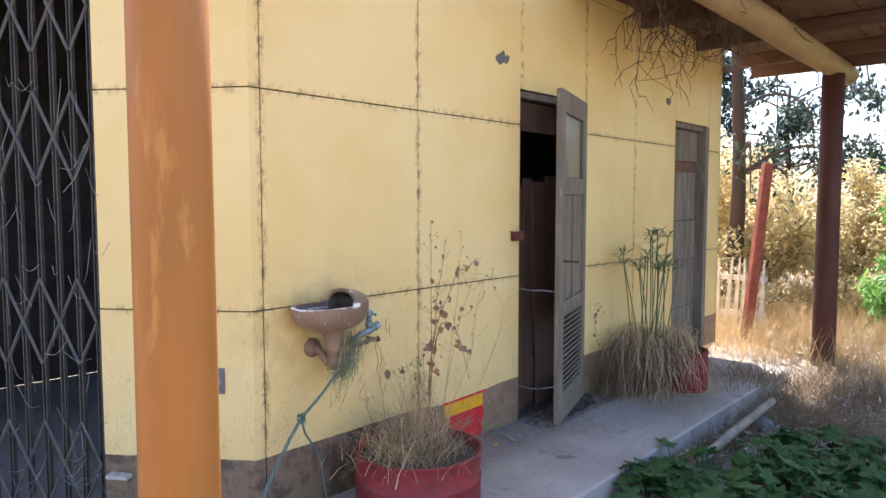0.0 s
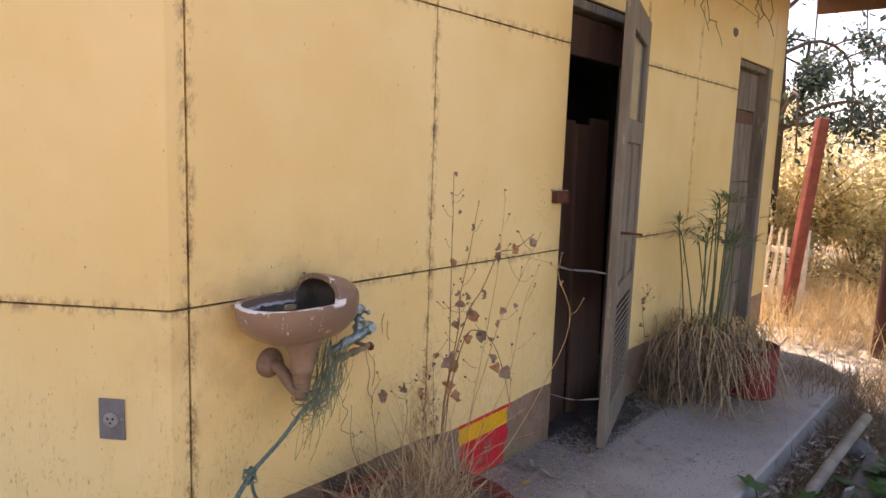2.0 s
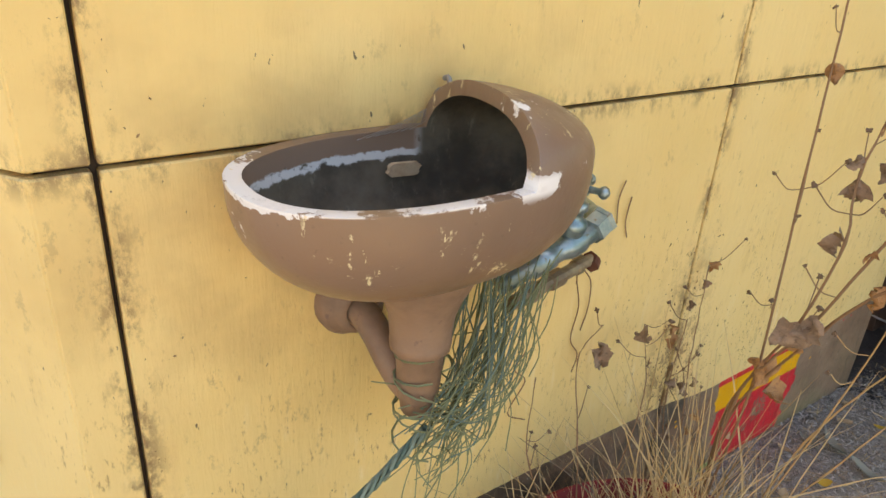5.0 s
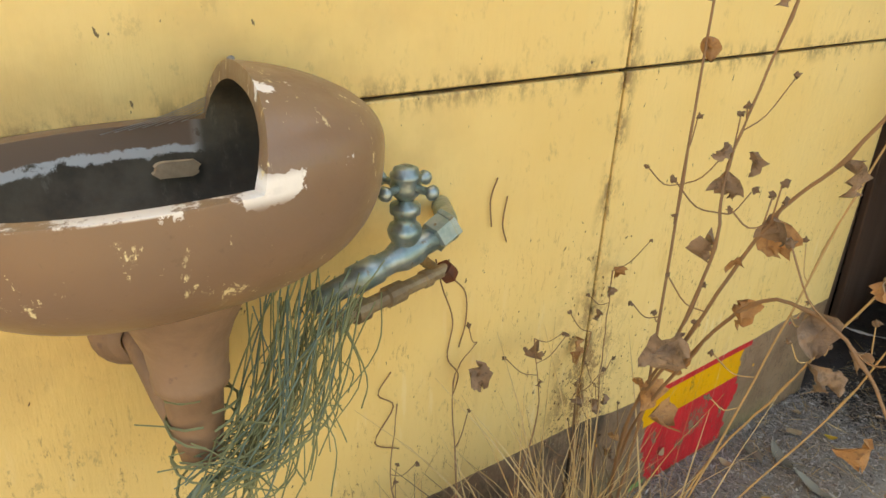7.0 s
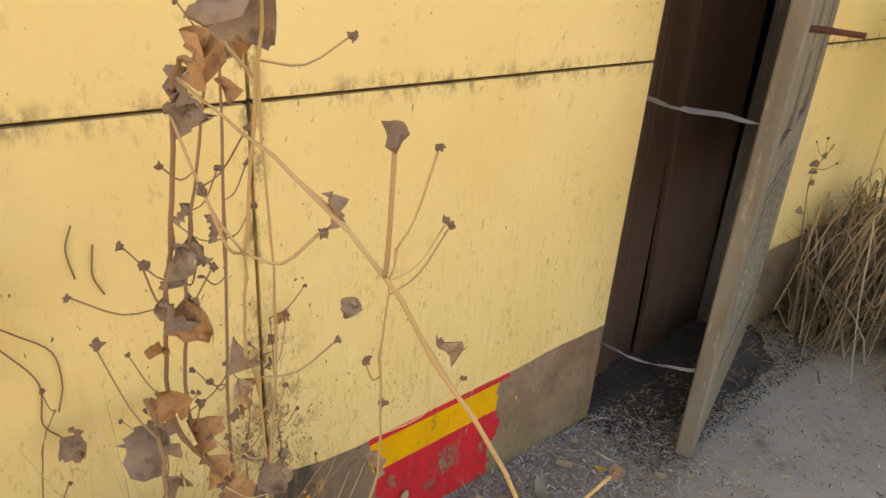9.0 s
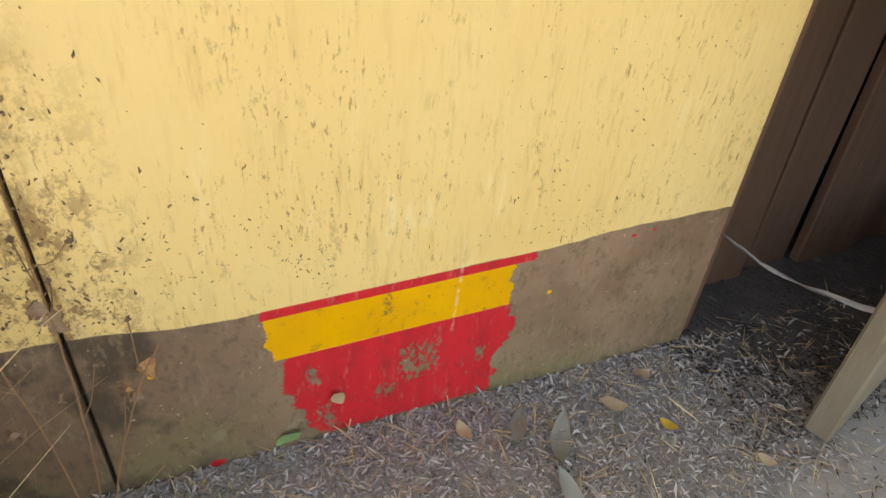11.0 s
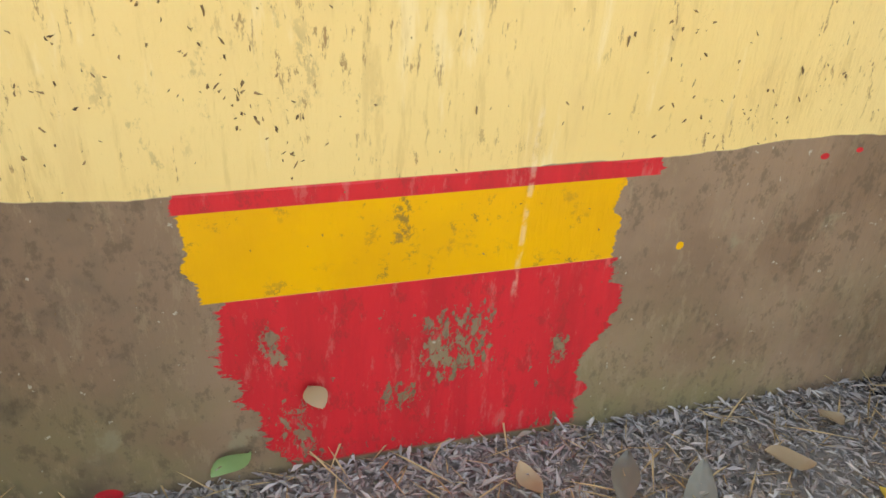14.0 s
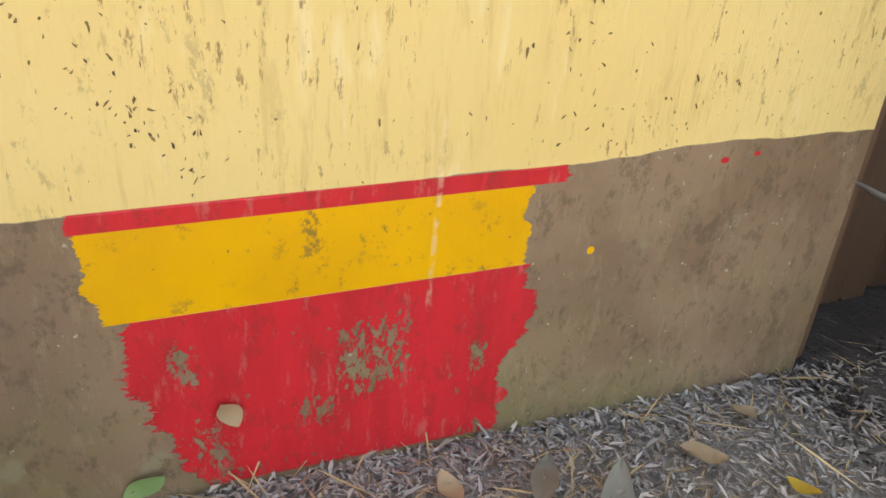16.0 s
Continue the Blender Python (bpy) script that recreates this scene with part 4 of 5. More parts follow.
def fix_litter(name, rng, n, region, z0, dz, size, long, material, label, lift=0.0):
    vs, fs = [], []
    (x0, x1), (y0, y1) = region
    for _ in range(n):
        x = x0 + (x1 - x0) * rng.random() ** 1.5
        y = rng.uniform(y0, y1)
        z = z0 + rng.random() ** 2 * dz
        a, s, l = rng.uniform(0, 6.3), size * rng.uniform(0.4, 1.5), long * rng.uniform(0.4, 1.6)
        u = Vector((math.cos(a), math.sin(a), rng.gauss(0, 0.22))) * s * l
        v = Vector((-math.sin(a), math.cos(a), rng.gauss(0, 0.25))) * s * 0.5
        c = Vector((x, y, z + 0.004))
        m = c + u * 0.5 + Vector((0, 0, s * 0.15))
        b = len(vs)
        vs += [tuple(c), tuple(m + v), tuple(c + u), tuple(m * 1.0 - v * 0.5 + u * 0.18)]
        fs += [(b, b + 1, b + 2, b + 3)]
    return tagged(raw(name, vs, fs, material), label, "litter", kind="stuff")


# dry herb with seed heads and curled leaves
def curled_leaf(bm, c, size, rng):
    u = Vector((rng.gauss(0, 0.6), rng.gauss(0, 0.6), -1)).normalized()
    v = u.cross(Vector((rng.gauss(0, 1), rng.gauss(0, 1), 0.2))).normalized()
    n = u.cross(v)
    rows_, roll, twist = [], rng.uniform(0.3, 0.9), rng.uniform(-1.2, 1.2)
    for i in range(8):
        t = i / 7
        w = (math.sin(math.pi * (0.06 + 0.92 * t ** 0.75)) * 0.46 + 0.02) * size
        ct, st = math.cos(twist * t), math.sin(twist * t)
        vv, nn = v * ct + n * st, n * ct - v * st
        mid = c + u * size * t + n * size * 0.22 * math.sin(t * 3.2)
        row = []
        for k in (-1, -0.62, -0.25, 0.2, 0.6, 1):
            crumple = noise.noise((t * 5.3 + size * 500, k * 2.9, c.z * 40)) * 0.34
            row.append(bm.verts.new(mid + vv * w * k * (1 + crumple) + nn * size * (roll * 0.45 * k * k + crumple)))
        rows_.append(row)
    for a, b in zip(rows_, rows_[1:]):
        for k in range(5):
            bm.faces.new((a[k], a[k + 1], b[k + 1], b[k]))


def seed_head(bm, c, d, s, rng):
    bmesh.ops.create_icosphere(bm, subdivisions=2, radius=1)
    for v in bm.verts:
        v.co = c + d.normalized() * s * 0.6 + v.co * s * (0.45 if rng.random() < 0.72 else rng.uniform(0.6, 0.95))


def herb(rng, root, stems, label, big=1.0, bark=M_STEM):
    """stems: (points from the root, twigs, loose leaves, places of large leaves)."""
    ob = thing("dry_weed", root, label, "plant")
    inv = ob.matrix_world.inverted()

    def leaf_at(p, size):
        bm = bmesh.new()
        curled_leaf(bm, p, size, rng)
        part("dead_leaf", bm, M_GREYLEAF if rng.random() < 0.72 else M_DRYLEAF, ob, "", True)

    for pts, twigs, nleaf, spots in stems:
        wood = bmesh.new()
        line = [inv @ p for p in smooth_line([root] + pts, 7)]
        n = len(line)
        line = [p + Vector((rng.gauss(0, 0.0005), rng.gauss(0, 0.0005), 0)) for p in line]
        tube(wood, line, [(0.0023 * (1 - 0.55 * i / n) + (0.0008 if i % 7 == 0 else 0)) * big for i in range(n)], 7)
        for _ in range(twigs):
            i = rng.randint(n // 3, n - 1)
            p = line[i]
            d = Vector((rng.gauss(0, 0.5), rng.gauss(0, 0.6), rng.uniform(0.1, 1.0))).normalized()
            l = rng.uniform(0.02, 0.075)
            q = p + d * l + Vector((rng.gauss(0, 0.012), rng.gauss(0, 0.012), 0))
            if (ob.matrix_world @ q).x < WX + 0.012:
                q.x = WX + 0.012 - root.x
            tube(wood, smooth_line([p, (p + q) / 2 + Vector((0, 0, -0.01)), q], 3), 0.0008, 4)
            bm = bmesh.new()
            seed_head(bm, q, d, rng.uniform(0.0042, 0.0068), rng)
            part("seed_head", bm, M_SEED, ob)
        part("stem", wood, bark, ob, "", True)
        for _ in range(nleaf):
            i = rng.randint(n // 3, n - 1)
            leaf_at(line[i] + Vector((rng.gauss(0, 0.008), rng.gauss(0, 0.01), 0)), rng.uniform(0.014, 0.028))
        for p, size in spots:
            leaf_at(inv @ p + Vector((0, 0, size * 0.4)), size)
    return ob


rng = random.Random(44)
herb(rng, V3((-2.46, 2.60, 0.20)), [
    ([V3((-2.455, 2.60, 0.48)), V3((-2.335, 2.50, 0.72)), V3((-2.268, 2.482, 0.889)), V3((-2.218, 2.474, 0.963)), V3((-2.154, 2.464, 1.08)), V3((-2.095, 2.455, 1.10)), V3((-2.03, 2.45, 1.15))], 7, 5,
     [(V3((-2.268, 2.482, 0.885)), 0.034), (V3((-2.275, 2.50, 0.872)), 0.040), (V3((-2.218, 2.474, 0.95)), 0.030), (V3((-2.315, 2.46, 0.74)), 0.040), (V3((-2.33, 2.485, 0.70)), 0.045), (V3((-2.154, 2.464, 1.06)), 0.030), (V3((-2.15, 2.47, 1.075)), 0.024)]),
    ([V3((-2.44, 2.58, 0.50)), V3((-2.36, 2.52, 0.70)), V3((-2.333, 2.516, 0.831)), V3((-2.348, 2.533, 0.91)), V3((-2.33, 2.55, 1.05)), V3((-2.30, 2.55, 1.22))], 8, 3,
     [(V3((-2.348, 2.533, 0.89)), 0.034), (V3((-2.352, 2.53, 0.925)), 0.02), (V3((-2.333, 2.516, 0.82)), 0.036), (V3((-2.36, 2.52, 0.69)), 0.04), (V3((-2.40, 2.54, 0.60)), 0.045), (V3((-2.39, 2.55, 0.55)), 0.04)]),
    ([V3((-2.45, 2.60, 0.46)), V3((-2.32, 2.50, 0.72)), V3((-2.25, 2.455, 0.825)), V3((-2.203, 2.446, 0.845)), V3((-2.15, 2.435, 0.83)), V3((-2.10, 2.43, 0.76)), V3((-2.05, 2.42, 0.62))], 3, 1,
     [(V3((-2.203, 2.446, 0.828)), 0.036), (V3((-2.27, 2.465, 0.80)), 0.034), (V3((-2.10, 2.43, 0.745)), 0.036), (V3((-2.125, 2.44, 0.75)), 0.034)]),
    ([V3((-2.42, 2.58, 0.55)), V3((-2.44, 2.60, 0.85)), V3((-2.46, 2.62, 1.12)), V3((-2.47, 2.63, 1.3))], 11, 3, []),
], "tall dry brown weed with seed heads and crumpled dead leaves")
herb(rng, V3((-2.40, 2.62, 0.20)), [
    ([V3((-2.33, 2.59, 0.50)), V3((-2.245, 2.545, 0.70)), V3((-2.174, 2.508, 0.862)), V3((-2.134, 2.484, 0.92)), V3((-2.07, 2.46, 1.03)), V3((-2.0, 2.44, 1.16))], 7, 1,
     [(V3((-2.134, 2.484, 0.905)), 0.024), (V3((-2.174, 2.508, 0.86)), 0.02), (V3((-2.22, 2.53, 0.74)), 0.03)]),
    ([V3((-2.31, 2.57, 0.55)), V3((-2.25, 2.56, 0.85)), V3((-2.20, 2.53, 1.05)), V3((-2.18, 2.52, 1.24))], 9, 1, []),
    ([V3((-2.30, 2.62, 0.45)), V3((-2.22, 2.64, 0.66)), V3((-2.16, 2.60, 0.86)), V3((-2.12, 2.58, 0.97))], 6, 1, [(V3((-2.245, 2.645, 0.67)), 0.028)]),
    ([V3((-2.20, 2.60, 0.42)), V3((-2.02, 2.565, 0.74)), V3((-1.945, 2.525, 0.91)), V3((-1.950, 2.471, 1.022)), V3((-1.970, 2.440, 1.078)), V3((-2.154, 2.464, 1.08))], 2, 0,
     [(V3((-1.950, 2.471, 1.022)), 0.013), (V3((-1.970, 2.440, 1.078)), 0.011)]),
], "straw-yellow branching dry weed with withered orange leaves", 0.62, M_PALESTEM)
herb(rng, V3((-2.52, 2.38, 0.2)), [
    ([V3((-2.58, 2.40, 0.42)), V3((-2.62, 2.42, 0.53)), V3((-2.60, 2.44, 0.60))], 2, 0, [(V3((-2.615, 2.44, 0.53)), 0.04), (V3((-2.61, 2.45, 0.55)), 0.024)]),
    ([V3((-2.57, 2.54, 0.42)), V3((-2.61, 2.56, 0.56))], 4, 1, [(V3((-2.60, 2.56, 0.53)), 0.03)]),
    ([V3((-2.58, 2.30, 0.40)), V3((-2.61, 2.32, 0.54))], 4, 0, []),
], "short dead weed against the wall under the basin", 0.6)
herb(rng, V3((-2.57, 2.72, 0.0)), [
    ([V3((-2.60, 2.74, 0.22)), V3((-2.62, 2.74, 0.42)), V3((-2.625, 2.735, 0.62))], 6, 6, []),
    ([V3((-2.60, 2.70, 0.20)), V3((-2.615, 2.68, 0.36)), V3((-2.62, 2.70, 0.52))], 5, 6, []),
    ([V3((-2.58, 2.76, 0.15)), V3((-2.60, 2.80, 0.25)), V3((-2.61, 2.83, 0.30))], 4, 3, []),
], "dark withered creeper clinging to the panel joint", 0.7)
herb(rng, V3((-2.55, 4.62, 0.0)), [
    ([V3((-2.60, 4.58, 0.30)), V3((-2.61, 4.52, 0.52)), V3((-2.60, 4.55, 0.62))], 5, 6, []),
], "withered weed beside the doorway")
# thin rootlets hanging on the wall below the valve
roots_ = thing("dry_tendril", (WX, 2.40, 0.75), "thin brown dry tendrils clinging to the wall below the valve", "plant")
for pts in ([(0.05, -0.03, -0.01), (0.02, 0.005, -0.075), (0.006, 0.035, -0.14), (0.004, 0.03, -0.20), (0.006, 0.05, -0.235), (0.004, 0.045, -0.27)],
            [(0.05, -0.01, -0.015), (0.012, 0.02, -0.06), (0.005, 0.055, -0.10), (0.004, 0.06, -0.15), (0.004, 0.05, -0.19)],
            [(0.004, -0.065, -0.19), (0.004, -0.085, -0.22), (0.004, -0.06, -0.25), (0.004, -0.09, -0.30), (0.004, -0.05, -0.33)],
            [(0.004, 0.10, 0.06), (0.004, 0.09, 0.03), (0.004, 0.095, -0.01)], [(0.004, 0.12, 0.03), (0.004, 0.115, -0.01), (0.004, 0.125, -0.04)]):
    bm = bmesh.new()
    tube(bm, smooth_line(pts, 5), 0.0011, 5)
    part("tendril", bm, M_STEM, roots_, smooth=True)

# reeds in the corner by the second door
rng = random.Random(52)
reed = thing("papyrus_plant", (-2.38, 4.86, 0.0), "green papyrus reeds rising from a heap of dead straw", "plant")
for i in range(17):
    a = rng.uniform(0, 6.28)
    h = rng.uniform(0.88, 1.14)
    base = V3((rng.gauss(0, 0.05), rng.gauss(0, 0.06), 0.0))
    top = base + V3((max(-0.2, math.cos(a) * 0.16 * rng.random()), 0.1 + math.sin(a) * 0.3 * rng.random() - 0.05, h))
    line = smooth_line([base, (base + top) / 2 + V3((0.01, 0.0, 0.05)), top], 4)
    bm, th = bmesh.new(), bmesh.new()
    tube(bm, line, 0.004, 5)
    part("stalk", bm, M_REED, reed)
    for k in range(15):
        b = 6.28 * k / 15 + rng.uniform(-0.2, 0.2)
        l = rng.uniform(0.09, 0.17)
        q = top + V3((math.cos(b) * l, math.sin(b) * l, rng.uniform(-0.02, 0.09)))
        if q.x < -0.26:
            q.x = -0.26
        sd = V3((-math.sin(b), math.cos(b), 0)) * 0.0065
        mid = (top + q) / 2 + V3((0, 0, 0.015))
        vv = [th.verts.new(p) for p in (top, mid + sd, q, mid - sd)]
        th.faces.new(vv)
    part("leaf_crown", th, M_REED, reed)
tuft("dead_reeds", rng, (-2.42, 4.84, 0.0), 0.10, 420, 0.46, 0.75, 0.0034, M_DEADREED, "heap of drooping dead reeds beside the doorway", bias=(0.3, 0.0))
tuft("dead_reeds", rng, (-2.46, 4.72, 0.0), 0.08, 420, 0.44, 0.6, 0.0034, M_DEADREED, "dark withered reeds against the wall", bias=(0.2, -0.1))


def drape(rng, centre, spread, count, reach, drop, w, material, label):
    """Long straws that rise from a heap, bend over and hang down."""
    vs, fs = [], []
    for _ in range(count):
        a = rng.uniform(-2.0, 2.4)
        d, l = V3((math.cos(a), math.sin(a), 0)), rng.uniform(0.5, 1.15)
        p = V3((centre[0] + rng.gauss(0, spread), centre[1] + rng.gauss(0, spread), centre[2] + rng.gauss(0, 0.03)))
        pts = smooth_line([p, p + d * reach * 0.35 * l + V3((0, 0, rng.uniform(0.05, 0.14))), p + d * reach * 0.8 * l + V3((0, 0, -drop * 0.2)), p + d * reach * l * rng.uniform(0.85, 1.1) + V3((rng.gauss(0, 0.03), rng.gauss(0, 0.03), -drop * rng.uniform(0.1, 1.05)))], 3)
        side = V3((-d.y, d.x, rng.gauss(0, 0.5))).normalized() * w * rng.uniform(0.6, 1.3)
        b = len(vs)
        for i, q in enumerate(pts):
            q.z, q.x = max(q.z, 0.006), max(q.x, WX + 0.01)
            f = 1 - 0.6 * i / len(pts)
            vs += [tuple(q - side * f), tuple(q + side * f)]
        fs += [(b + 2 * i, b + 2 * i + 1, b + 2 * i + 3, b + 2 * i + 2) for i in range(len(pts) - 1)]
    return tagged(raw("dead_reeds", vs, fs, material), label, "dry grass", kind="stuff")


drape(rng, (-2.38, 4.92, 0.34), 0.12, 150, 0.36, 0.40, 0.003, M_STRAW, "straw-coloured dead reeds bending over the heap")
drape(rng, (-2.38, 4.88, 0.28), 0.14, 260, 0.30, 0.34, 0.0035, M_DEADREED, "brown dead reeds hanging to the slab")
drape(rng, (-2.24, 5.09, 0.31), 0.07, 90, 0.20, 0.22, 0.003, M_STRAW, "dead straw hanging over the small planter rim")

# trodden soil in and before the doorway, a low uneven heap
bm = bmesh.new()
bmesh.ops.create_grid(bm, x_segments=44, y_segments=56, size=0.5)
for v in bm.verts:
    u, w = v.co.x * 2, v.co.y * 2
    px, py = -2.80 + u * 0.34, 4.05 + w * 0.50
    fall = max(0.0, 1 - (abs(u) ** 2.5 + abs(w) ** 2.5) + 0.35 * noise.noise((px * 7, py * 7, 2)))
    v.co = (px, py, -0.004 + 0.016 * min(1.0, fall * 2.2) + 0.004 * noise.noise((px * 30, py * 30, 0)))
tagged(part("soil_heap", bm, M_DARKSOIL, None, "", True), "dark fine soil trodden over the doorway sill", "soil", kind="stuff")

# litter along the foot of the wall
rng = random.Random(61)
fix_litter("litter", rng, 14000, ((WX + 0.004, -2.36), (2.45, 3.75)), 0.0, 0.010, 0.0042, 2.8, M_CHIP, "grey bark chips and crumbled leaves on the slab")
fix_litter("soil_crumbs", rng, 14000, ((WX + 0.004, -2.30), (2.45, 3.62)), 0.0, 0.010, 0.0036, 1.5, M_GREYSOIL, "grey soil crumbs between the bark litter")
fix_litter("soil_crumbs", rng, 7000, ((WX + 0.004, -2.42), (3.6, 4.7)), 0.0, 0.010, 0.0048, 2.4, M_CRUMB, "dark soil crumbs spread before the doorway")
fix_litter("litter", rng, 2600, ((WX + 0.01, -2.25), (2.45, 4.0)), 0.006, 0.008, 0.005, 2.0, M_PALE, "pale leaf scraps and bark bits on the slab")
fix_litter("straw_litter", rng, 2200, ((WX + 0.01, -2.15), (2.45, 5.2)), 0.008, 0.008, 0.0022, 17, M_STRAW, "thin straw bits lying on the slab")
fix_litter("straw_litter", rng, 3200, ((WX + 0.01, -1.9), (4.45, 5.6)), 0.003, 0.02, 0.003, 26, M_STRAW, "dead reed straw strewn over the slab")
fix_litter("soil_crumbs", rng, 3500, ((-2.5, SLAB_X - 0.05), (3.3, 5.3)), 0.0, 0.004, 0.003, 3.0, M_CRUMB, "dark crumbs and dust strewn over the slab")
fix_litter("litter", rng, 2600, ((-2.5, SLAB_X - 0.03), (2.5, 6.5)), 0.0, 0.003, 0.006, 2.0, M_CHIP, "thin scatter of leaf crumbs on the slab")
fix_litter("litter", rng, 3500, ((SLAB_X, -0.6), (1.5, 6.5)), GROUND + 0.01, 0.05, 0.02, 3.0, M_PALE, "dry leaf and stick litter on the bare soil")
fix_litter("litter", rng, 9000, ((WX - 0.01, -3.1), (3.66, 4.4)), 0.0, 0.008, 0.006, 1.5, M_CRUMB, "dark crumbs on the floor inside the doorway")


def fallen_leaf(at, size, yaw, material, label, tilt=(0, 0), aspect=2.0):
    bm = bmesh.new()
    n = 9
    rows_ = []
    for i in range(n):
        t = i / (n - 1)
        w = math.sin(math.pi * t) ** 0.8 * size / aspect * 0.5 + 0.0006
        z = 0.10 * size * math.sin(t * 4 + size * 90)
        rows_.append([bm.verts.new(((t - 0.5) * size, w * k, z + abs(k) * size * 0.06)) for k in (-1, 0, 1)])
    for a, b in zip(rows_, rows_[1:]):
        for k in range(2):
            bm.faces.new((a[k], a[k + 1], b[k + 1], b[k]))
    ob = part("fallen_leaf", bm, material, None, "", True)
    ob.matrix_world = Matrix.Translation(at) @ pose(0, 0, 0, 0, 90) @ pose(0, 0, 0, 0, 0, yaw) if tilt is None else pose(*at, tilt[0], tilt[1], yaw)
    return tagged(ob, label, "leaf", "fallen leaves by the wall")


M_LG = leaf_mat("pale_green_leaf", (0.28, 0.42, 0.16), (0.24, 0.38, 0.15), 0.5, 0.2)
M_LY = leaf_mat("yellow_leaf", (0.66, 0.42, 0.06), (0.6, 0.38, 0.06), 0.5, 0.2)
M_LT = leaf_mat("tan_leaf", (0.50, 0.37, 0.22), (0.44, 0.30, 0.17), 0.6, 0.2)
M_LGR = leaf_mat("grey_leaf", (0.27, 0.25, 0.19), (0.22, 0.20, 0.16), 0.6, 0.1)
fallen_leaf((WX + 0.004, 2.957, 0.032), 0.044, 128, M_LG, "pale green leaf stuck to the wall base", None, 2.2)
fallen_leaf((WX + 0.006, 3.029, 0.092), 0.028, 25, M_LT, "pale dry leaf stuck on the red paint", None, 1.5)
rng = random.Random(70)
for at, size, mat_, lab in (((-2.53, 3.33), 0.10, M_LGR, "long grey dry leaf on the litter"), ((-2.47, 3.17), 0.035, M_LY, "small yellow leaf on the litter"),
                            ((-2.56, 3.44), 0.045, M_LT, "tan curled leaf on the litter"), ((-2.57, 3.28), 0.08, M_LGR, "long grey dry leaf on the litter"),
                            ((-2.50, 3.50), 0.03, M_LY, "small yellow leaf on the litter"), ((-2.60, 3.52), 0.04, M_LT, "tan curled leaf on the litter"),
                            ((-2.59, 3.20), 0.035, M_LT, "tan curled leaf on the litter"), ((-2.44, 3.30), 0.09, M_LGR, "long grey dry leaf on the litter"),
                            ((-2.40, 3.60), 0.03, M_LT, "tan curled leaf on the litter"), ((-2.5, 3.05), 0.04, M_LT, "tan curled leaf on the litter")):
    fallen_leaf((at[0], at[1], 0.021), size, rng.uniform(0, 360), mat_, lab, (rng.uniform(-12, 12), rng.uniform(-12, 12)), 3.4 if mat_ is M_LGR else 1.7)

# specks, seeds and bits caught on the wall
rng = random.Random(77)
vs, fs = [], []


def speck(y, z, s, l):
    a = rng.uniform(-1.2, 1.2) + math.pi / 2
    s *= 0.42
    u, w = V3((0, math.cos(a), math.sin(a))) * s * l * 0.6, V3((0, -math.sin(a), math.cos(a))) * s * 0.5
    c = V3((WX + 0.0006, y, z))
    b = len(vs)
    for k in range(7):
        t = 6.283 * k / 7
        q = rng.uniform(0.3, 1.35)
        vs.append(tuple(c + u * math.cos(t) * q + w * math.sin(t) * q + V3((rng.uniform(0, 0.25) * s, 0, 0))))
    vs.append(tuple(c + V3((s * 0.5, 0, 0))))
    fs.extend((b + k, b + (k + 1) % 7, b + 7) for k in range(7))


for _ in range(330):
    speck(rng.uniform(JA, D1A - 0.01), rng.uniform(0.3, 2.6), rng.uniform(0.002, 0.0055), rng.uniform(1, 2.4))
for _ in range(170):
    z = 0.30 + abs(rng.gauss(0, 0.22))
    speck(rng.uniform(JB, D1A - 0.01), z, rng.uniform(0.0016, 0.0042), rng.uniform(1, 3))
for _ in range(260):
    speck(JB + rng.gauss(0, 0.05), 0.30 + abs(rng.gauss(0, 0.16)), rng.uniform(0.003, 0.009), rng.uniform(1, 2.4))
for _ in range(150):
    speck(rng.choice((JA, JB)) + rng.gauss(0, 0.02), rng.uniform(0.3, 2.6), rng.uniform(0.002, 0.005), rng.uniform(1, 2.5))
for _ in range(150):
    speck(rng.uniform(D1A - 0.22, D1A - 0.01), rng.gauss(1.15, 0.09), rng.uniform(0.003, 0.008), rng.uniform(1, 2.5))
for _ in range(110):
    speck(rng.uniform(JB, D1A), rng.uniform(0.02, 0.28), rng.uniform(0.0015, 0.004), rng.uniform(1, 2))
for _ in range(170):
    speck(rng.uniform(4.45, 5.9), rng.uniform(0.3, 2.4), rng.uniform(0.003, 0.006), rng.uniform(1, 2.5))
# clusters of caught seeds and soot-brown crumbs
for cy, cz, r, n in ((2.964, 0.388, 0.018, 22), (2.991, 0.337, 0.014, 26), (3.02, 0.305, 0.010, 14), (2.87, 0.322, 0.03, 22), (2.90, 0.40, 0.03, 26), (3.31, 0.385, 0.010, 9), (3.32, 0.32, 0.035, 18), (3.386, 0.308, 0.022, 16), (3.45, 0.345, 0.03, 18), (2.82, 0.36, 0.03, 26), (3.50, 0.60, 0.05, 22), (3.45, 0.50, 0.05, 20)):
    for _ in range(n):
        speck(cy + rng.gauss(0, r), cz + rng.gauss(0, r), rng.uniform(0.0014, 0.0055), rng.uniform(1, 3.2))
bits = raw("debris_specks", vs, fs, M_SPECK, wall)
bits["kind"] = "stuff"
